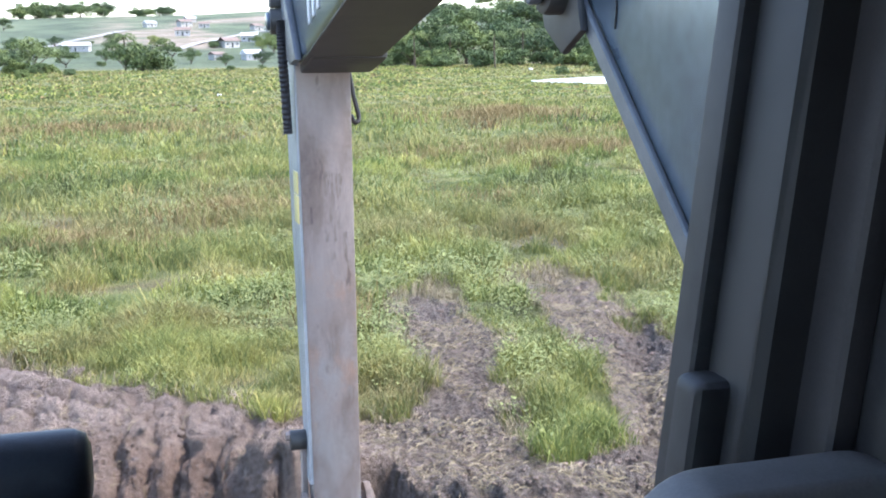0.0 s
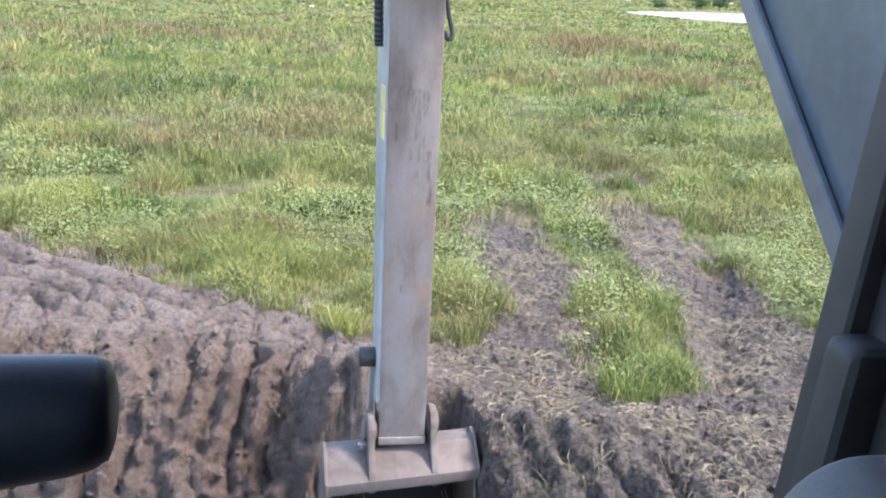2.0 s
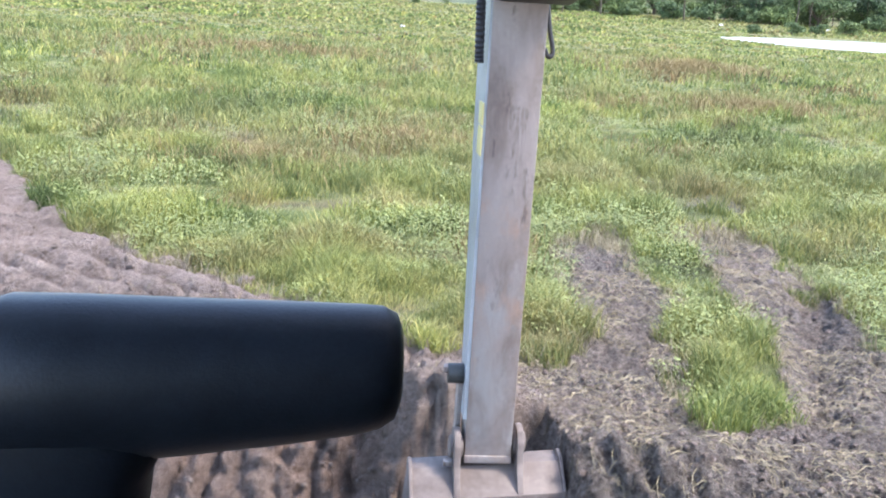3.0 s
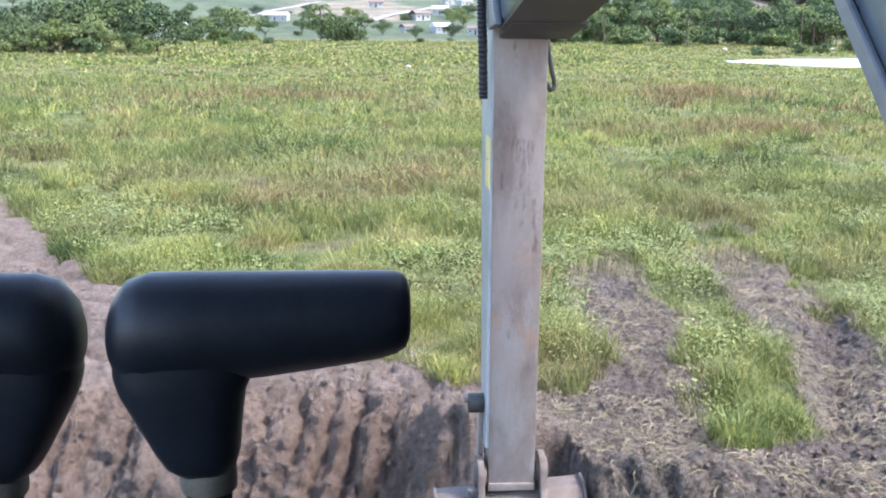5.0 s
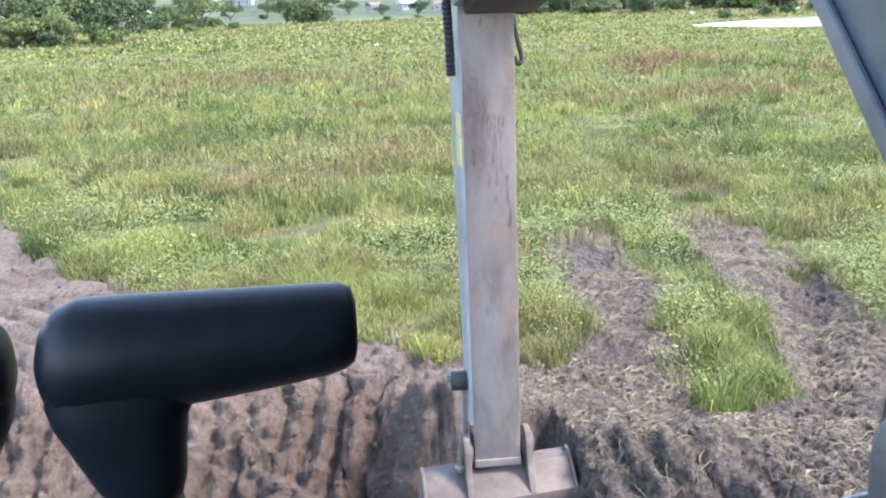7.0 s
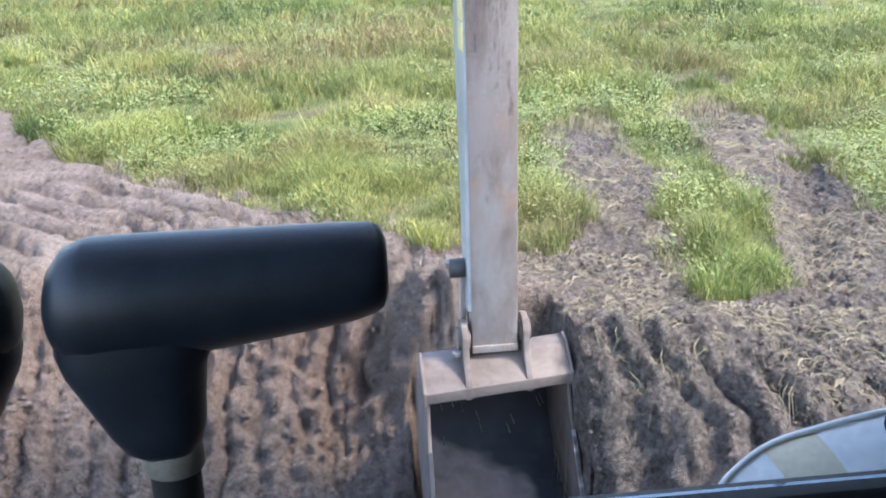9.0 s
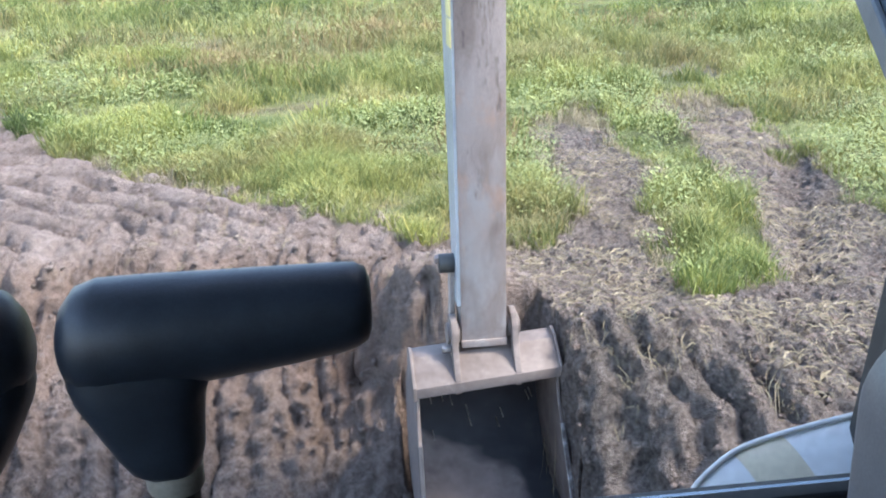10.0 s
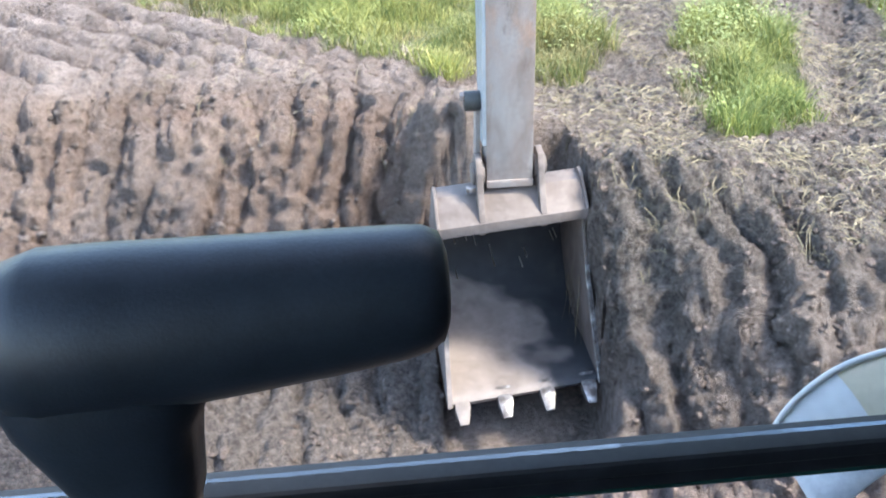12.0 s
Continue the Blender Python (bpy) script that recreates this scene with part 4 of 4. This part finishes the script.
def lying(n, seed):
    x, y, r = scatter(n, 5.0, 12.5, -0.2, 0.62, seed)
    tf = turf_at(x, y)
    ok = (tf < 0.6) & (pit_edge(x) - y < 0.6) & (r.random(n) < np.where(x > 1.0, 0.9, 0.12)) & (fbm(x * 1.4, y * 1.4, 3) > -0.08)
    x, y = x[ok], y[ok]
    m = len(x)
    a, L = r.random(m) * 2 * np.pi, 0.05 + 0.14 * r.random(m)
    w = 0.002
    x2, y2 = x + np.cos(a) * L, y + np.sin(a) * L
    z1, z2 = height(x, y) + 0.009, height(x2, y2) + 0.012
    xm, ym, zm = (x + x2) / 2 - np.sin(a) * L * 0.15, (y + y2) / 2 + np.cos(a) * L * 0.15, (z1 + z2) / 2 + 0.014
    s, c = -np.sin(a) * w, np.cos(a) * w
    v = np.stack([np.stack(q, -1) for q in ((x - s, y - c, z1), (x + s, y + c, z1), (xm - s, ym - c, zm), (xm + s, ym + c, zm + 0.004), (x2, y2, z2))], 1)
    f = ((np.arange(m) * 5)[:, None, None] + np.array([[0, 1, 3], [0, 3, 2], [2, 3, 4]])[None]).reshape(-1, 3)
    return v.reshape(-1, 3), f


stuff("straw", lying(36000, 31), STRAW, "dry straw and torn roots lying on the dark soil", "straw")


def edge_tufts(n, seed):
    """Dry, pale tufts where the turf breaks off."""
    x, y, r = scatter(n, 6.3, 13, -0.3, 0.75, seed)
    tf = turf_at(x, y)
    ok = (tf > 0.15) & (tf < 0.9)
    x, y = x[ok], y[ok]
    m = len(x)
    return blades(x, y, height(x, y), 0.05 + 0.16 * r.random(m), 0.006 + 0.004 * r.random(m), 0.4 + 0.5 * r.random(m), r)


stuff("dry_grass", edge_tufts(60000, 33), STRAW, "dry pale grass along the broken edge of the turf", "grass")


def clods(n, seed, least=0.006, more=0.018):
    bm = bmesh.new()
    bmesh.ops.create_icosphere(bm, subdivisions=1, radius=1)
    tv = np.array([v.co[:] for v in bm.verts])
    tf = np.array([[v.index for v in f.verts] for f in bm.faces])
    bm.free()
    r = np.random.default_rng(seed)
    y = 4.2 + 8.5 * r.random(n) ** 1.3
    x = -0.45 * y + (1.15 * y) * r.random(n)
    ok = (turf_at(x, y) < 0.3) & (fbm(x * 1.1 + 7, y * 1.1, 3) > -0.12)
    x, y = x[ok], y[ok]
    m = len(x)
    s = least + more * r.random(m) ** 3
    k = len(tv)
    sc = s[:, None, None] * (0.75 + 0.5 * r.random((m, 1, 3))) * (1 + 0.9 * (r.random((m, k, 1)) - 0.5))
    v = tv[None] * sc * np.array([1.0, 1.0, 0.7]) + np.stack(surface(x, y), -1)[:, None]
    f = (np.arange(m) * k)[:, None, None] + tf[None]
    return v.reshape(-1, 3), f.reshape(-1, 3)


stuff("soil_clods", joined([clods(16000, 41), clods(3200, 42, 0.010, 0.030)]), GROUND, "crumbled grey-brown clods on the dug soil", "clods", True)


# ---- trees ----
def crown_mesh(name, blobs, n, leaf, mat, seed):
    """Many small leaf clumps over overlapping lobes, thinner towards the rim."""
    r = np.random.default_rng(seed)
    c = np.array([b[:3] for b in blobs])
    rad = np.array([b[3] for b in blobs])
    pick = r.choice(len(blobs), n, p=rad ** 2 / (rad ** 2).sum())
    d = r.normal(size=(n, 3))
    d /= np.linalg.norm(d, axis=1)[:, None]
    d[:, 2] = np.where(d[:, 2] < -0.35, -d[:, 2], d[:, 2])
    p = c[pick] + d * (rad[pick] * (0.55 + 0.55 * r.random(n)))[:, None] * np.array([1, 1, 0.8])
    q = r.normal(size=(n, 3)) * 0.6 + d
    q /= np.linalg.norm(q, axis=1)[:, None]
    u = np.cross(q, r.normal(size=(n, 3)))
    u /= np.linalg.norm(u, axis=1)[:, None]
    w = np.cross(q, u)
    s = leaf * (0.5 + r.random(n))[:, None]
    v = np.stack([p - u * s, p - w * s * 0.6 + q * s * 0.2, p + u * s, p + w * s * 0.6 - q * s * 0.15], 1).reshape(-1, 3)
    f = np.arange(n * 4).reshape(n, 4)
    return array_mesh(name, v, f, mat)


def limbs(bm, p, q, r0, r1, n=7):
    seg = rod(p, q, r0, r1, n)
    me = bpy.data.meshes.new("limb")
    seg.to_mesh(me)
    seg.free()
    bm.from_mesh(me)
    bpy.data.meshes.remove(me)


def tree(label, tall, spread, leaf_mat, seed, n=900, leaf=0.35, low=0.14):
    r = random.Random(seed)
    t = thing("tree", 0, 0, 0, label, "tree")
    bm = bmesh.new()
    fork = tall * low
    limbs(bm, (0, 0, -0.4), (0.1, 0, fork), 0.035 * tall, 0.024 * tall)
    blobs = []
    for k in range(7):
        a = 2 * math.pi * k / 7 + r.random()
        d = spread * (0.25 + 0.28 * r.random())
        p = (d * math.cos(a), d * math.sin(a), tall * (low + 0.10 + 0.46 * r.random()))
        limbs(bm, (0.1, 0, fork * 0.95), p, 0.016 * tall, 0.006 * tall, 5)
        blobs.append((*p, spread * (0.20 + 0.11 * r.random())))
    blobs.append((0, 0, tall * 0.78, spread * 0.24))
    blobs.append((spread * 0.1, 0, tall * 0.5, spread * 0.36))
    part("trunk", bm, BARK, t)
    c = new("crown", crown_mesh("crown", blobs, n, leaf, leaf_mat, seed))
    c.parent = t
    return t


def bush(label, tall, spread, leaf_mat, seed, n=700, leaf=0.3):
    r = random.Random(seed)
    t = thing("bush", 0, 0, 0, label, "bush")
    bm = bmesh.new()
    blobs = []
    for k in range(9):
        a = 2 * math.pi * k / 9
        d = spread * 0.36 * r.random() ** 0.5
        p = (d * math.cos(a), d * math.sin(a), tall * (0.12 + 0.5 * r.random()))
        limbs(bm, (0.1 * math.cos(a), 0.1 * math.sin(a), -0.3), p, 0.02 * tall, 0.008 * tall, 5)
        blobs.append((*p, spread * (0.16 + 0.09 * r.random())))
    part("stems", bm, BARK, t)
    c = new("crown", crown_mesh("crown", blobs, n, leaf, leaf_mat, seed))
    c.parent = t
    return t


def palm(label, tall, seed):
    r = random.Random(seed)
    t = thing("palm_tree", 0, 0, 0, label, "palm tree")
    part("trunk", tube(curve_points([(0, 0, -0.3), (0.2, 0, tall * 0.35), (0.15, 0.1, tall * 0.75)], 9), 0.15, 7), BARK, t)
    vs, fs, o = [], [], 0
    for k in range(20):
        a = 2 * math.pi * k / 20 + r.random() * 0.3
        rise, L = 0.1 + 0.9 * r.random(), tall * (0.30 + 0.10 * r.random())
        prev = None
        for s in range(9):
            u = s / 8
            rad, h = L * u * (1 - 0.18 * u), L * (rise * u - (0.55 + rise * 0.55) * u * u)
            c = np.array([0.15 + rad * math.cos(a), 0.1 + rad * math.sin(a), tall * 0.75 + h])
            if prev is not None:
                side = np.array([-math.sin(a), math.cos(a), 0]) * L * 0.17 * (1.1 - u)
                droop = np.array([0, 0, -0.09 * L])
                for sg in (-1, 1):
                    e1 = prev + side * sg + droop
                    vs += [prev, (prev + c) / 2, e1 + (c - prev) * 0.8, e1 + (c - prev) * 0.25]
                    fs.append([o, o + 1, o + 2, o + 3])
                    o += 4
            prev = c
    c = new("crown", array_mesh("crown", np.array(vs), np.array(fs), PALM))
    c.parent = t
    return t


def plant(proto, x, y, scale, turn, group="", sunk=0.05):
    m = pose(x, y, z_at(x, y) - sunk, 0, 0, turn)
    ob = copy_thing(proto, m)
    ob.scale = (scale, scale, scale)
    if group:
        ob["group"] = group
    return ob


def drop_proto(ob):
    for o in list(ob.children_recursive) + [ob]:
        bpy.data.objects.remove(o)


rr = random.Random(5)
P_DARK = tree("dark green broad-crowned tree at the field's edge", 8.0, 9.0, LEAF_DARK, 1, 2600, 0.24)
P_MID = tree("green leafy tree at the field's edge", 8.0, 8.0, LEAF_MID, 2, 2400, 0.24)
P_LIGHT = tree("yellow-green rounded tree at the field's edge", 7.0, 7.0, LEAF_LIGHT, 3, 2200, 0.22)
P_LOW = bush("dense dark green bush in the meadow", 5.0, 11.0, LEAF_DARK, 4, 3600, 0.24)
P_HEDGE = bush("green hedge bush at the meadow's edge", 4.0, 6.0, LEAF_MID, 6, 1900, 0.2)
P_PALM = palm("coconut palm with drooping fronds before the wood", 9.0, 8)

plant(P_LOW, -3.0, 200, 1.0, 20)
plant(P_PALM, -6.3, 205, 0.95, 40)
for x, y, s, p in ((-55, 139, 0.75, P_MID), (-49, 138, 0.70, P_DARK), (-44, 141, 0.72, P_MID), (-38, 143, 0.92, P_DARK), (-34, 139, 0.90, P_DARK), (-29.5, 143, 1.0, P_DARK),
                   (-25.5, 141, 0.80, P_DARK), (-36, 133, 0.55, P_MID), (-32, 134, 0.72, P_LIGHT), (-40, 134, 0.6, P_MID), (-28, 136, 0.5, P_MID), (-27, 138, 0.62, P_DARK), (-45, 134, 0.5, P_HEDGE), (-50, 133, 0.55, P_HEDGE)):
    plant(p, x, y, s, rr.uniform(0, 360), "trees left of the field")
for k in range(9):
    plant(P_HEDGE if k % 3 else P_LIGHT, -31 + 1.6 * k + rr.uniform(-0.6, 0.6), 190 + rr.uniform(-3, 3), rr.uniform(0.55, 0.95), rr.uniform(0, 360), "hedge bushes")
for x, y, s in ((-20.5, 172, 0.42), (-14, 178, 0.36), (12, 190, 0.3), (18, 196, 0.28), (57, 146, 0.4), (66, 153, 0.55), (78, 160, 0.7), (88, 158, 0.65), (72, 158, 0.5)):
    plant(P_HEDGE, x, y, s, rr.uniform(0, 360), "bushes in the meadow")
for k in range(78):
    u = rr.random()
    x = 33 + 125 * u
    y = 186 + 95 * rr.random() ** 1.2 + (10 if x < 45 else 0)
    p = (P_DARK, P_MID, P_MID, P_LIGHT, P_DARK)[k % 5]
    plant(p, x, y, rr.uniform(0.65, 1.05), rr.uniform(0, 360), "trees of the wood")
for k in range(70):
    x = 31 + 120 * rr.random()
    plant(P_HEDGE, x, 184 + 60 * rr.random() ** 1.5 + (8 if x < 45 else 0), rr.uniform(0.7, 1.3), rr.uniform(0, 360), "undergrowth of the wood")
for k in range(34):
    x = 38 + 115 * rr.random()
    plant((P_DARK, P_MID)[k % 2], x, 215 + 70 * rr.random(), rr.uniform(0.95, 1.4), rr.uniform(0, 360), "trees of the wood")
for k in range(16):
    plant(P_HEDGE, -54 + 30 * rr.random(), 131 + 10 * rr.random(), rr.uniform(0.5, 0.85), rr.uniform(0, 360), "undergrowth beside the field")
for k in range(17):
    x = 31 + 105 * (k + rr.random()) / 17
    plant(P_PALM, x, 178 + rr.uniform(-4, 18), rr.uniform(0.6, 1.0), rr.uniform(0, 360), "palms before the wood")
for k in range(70):
    x, y = rr.uniform(-75, 150), rr.uniform(285, 430)
    plant((P_MID, P_DARK, P_HEDGE, P_LIGHT)[k % 4], x, y, rr.uniform(0.5, 0.85), rr.uniform(0, 360), "trees among the houses")
for k in range(26):
    x = (rr.uniform(-85, -22) if k < 17 else rr.uniform(-14, 10))
    plant((P_MID, P_DARK)[k % 2], x, 712 + rr.uniform(-8, 12), rr.uniform(0.9, 1.7) if k < 17 else rr.uniform(0.7, 1.1), rr.uniform(0, 360), "trees on the ridge", 2.2)
for k in range(5):
    plant(P_PALM, rr.uniform(-125, -85), 715, rr.uniform(0.9, 1.4), rr.uniform(0, 360), "trees on the ridge")
for k in range(150):
    x, y = rr.uniform(120, 430), rr.uniform(340, 720)
    plant((P_MID, P_DARK)[k % 2], x, y, rr.uniform(0.9, 1.7), rr.uniform(0, 360), "wood on the far hill")
for k in range(40):
    x, y = rr.uniform(-330, -70), rr.uniform(480, 700)
    plant((P_MID, P_DARK)[k % 2], x, y, rr.uniform(0.7, 1.2), rr.uniform(0, 360), "trees on the far hillside")
for p in (P_DARK, P_MID, P_LIGHT, P_LOW, P_HEDGE, P_PALM):
    drop_proto(p)


# ---- houses and roads on the hill ----
def house(w, d, h, roof_mat, label):
    t = thing("house", 0, 0, 0, label, "house")
    part("wall", box(-w / 2, w / 2, -d / 2, d / 2, -1.5, h, 0.03, 1), PLASTER, t)
    bm = bmesh.new()
    e, g = 0.5, 0.28 * d
    pts = [(-w / 2 - e, -d / 2 - e, h), (w / 2 + e, -d / 2 - e, h), (w / 2 + e, d / 2 + e, h), (-w / 2 - e, d / 2 + e, h), (-w / 2 - e, 0, h + g), (w / 2 + e, 0, h + g)]
    for dz in (0.0, 0.18):
        v = [bm.verts.new((x, y, z + dz)) for x, y, z in pts]
        for f in ((0, 1, 5, 4), (2, 3, 4, 5), (0, 4, 3), (1, 2, 5)):
            bm.faces.new([v[i] for i in f])
    part("roof", bm, roof_mat, t)
    part("door", box(-0.45, 0.45, -d / 2 - 0.06, -d / 2 - 0.004, 0, 2.05, 0.01, 1), DARK_PANE, t)
    for x in (-w * 0.32, w * 0.32):
        win = part("window", box(x - 0.6, x + 0.6, -d / 2 - 0.05, -d / 2 - 0.004, 0.95, 2.0, 0.01, 1), WHITE, t)
        part("pane", box(x - 0.5, x + 0.5, -d / 2 - 0.07, -d / 2 - 0.053, 1.05, 1.9, 0.005, 1), DARK_PANE, win)
    return t


H_WHITE = house(9, 7, 3.0, ROOF_PALE, "low white house with a pale sheet roof on the hillside")
H_BROWN = house(8, 6, 2.8, ROOF_TILE, "low plastered house with a brown roof on the hillside")
H_LONG = house(15, 7, 3.2, ROOF_PALE, "long low building with a pale sheet roof near the meadow")
HOMES = ((17, 600, 1), (13, 556, 0), (-4, 560, 1), (46, 520, 0), (52, 500, 1), (22, 540, 0), (29, 350, 1), (60, 380, 0), (70, 360, 1), (40, 345, 0), (35, 430, 1), (55, 440, 0),
         (25, 400, 0), (80, 470, 1), (95, 440, 0), (48, 352, 1), (78, 348, 0), (90, 372, 1), (66, 410, 1), (10, 470, 0), (110, 500, 1), (18, 352, 0), (120, 400, 0))
for x, y, k in HOMES:
    m = pose(x, y, z_at(x, y), 0, 0, rr.uniform(-35, 35))
    home = copy_thing(H_WHITE if k else H_BROWN, m)
    home["group"] = "houses on the hillside"
    f = rr.uniform(0.55, 0.8)
    home.scale = (f, f, f)
copy_thing(H_LONG, pose(-28, 395, z_at(-28, 395), 0, 0, -12)).scale = (0.6, 0.6, 0.6)
ob = copy_thing(H_WHITE, pose(-34.5, 205, z_at(-34.5, 205) - 0.2, 0, 0, 20))
ob.scale = (0.65, 0.65, 0.65)
copy_thing(H_BROWN, pose(102, 262, z_at(102, 262), 0, 0, 15))
for p in (H_WHITE, H_BROWN, H_LONG):
    drop_proto(p)


def lane(keys, width, label):
    pts = curve_points([(x, y, 0) for x, y in keys], 60)
    bm = bmesh.new()
    prev = None
    for i, p in enumerate(pts):
        q = pts[min(i + 1, 59)] - pts[max(i - 1, 0)]
        nrm = Vector((-q.y, q.x, 0)).normalized() * width / 2
        a, b = p + nrm, p - nrm
        zz = max(z_at(a.x, a.y), z_at(b.x, b.y), z_at(p.x, p.y)) + 0.25
        cur = [bm.verts.new((a.x, a.y, zz)), bm.verts.new((b.x, b.y, zz))]
        if prev:
            bm.faces.new((prev[0], prev[1], cur[1], cur[0]))
        prev = cur
    return tagged(part("road", bm, ROAD), label, "road", kind="structure")


lane([(-48, 395), (-32, 450), (-15, 525)], 4, "pale concrete road climbing the hillside")
lane([(4, 385), (30, 460), (60, 520), (130, 535)], 4, "pale concrete road between the houses")


# ---- litter in the meadow ----
def litter(x, y, s, seed):
    r = random.Random(seed)
    bm = bmesh.new()
    bmesh.ops.create_icosphere(bm, subdivisions=2, radius=s)
    for v in bm.verts:
        v.co *= 0.75 + 0.5 * r.random()
        v.co.z *= 0.6
    ob = part("plastic_bag", bm, WHITE)
    ob.location = (x, y, z_at(x, y) + 0.35 * s)
    return tagged(ob, "crumpled white plastic bag lying in the meadow grass", "litter", "litter in the meadow")


for k, (x, y, s) in enumerate(((-9.9, 100, 0.24), (60, 168, 0.35), (80, 172, 0.35), (4.5, 88, 0.2))):
    litter(x, y, s, k)
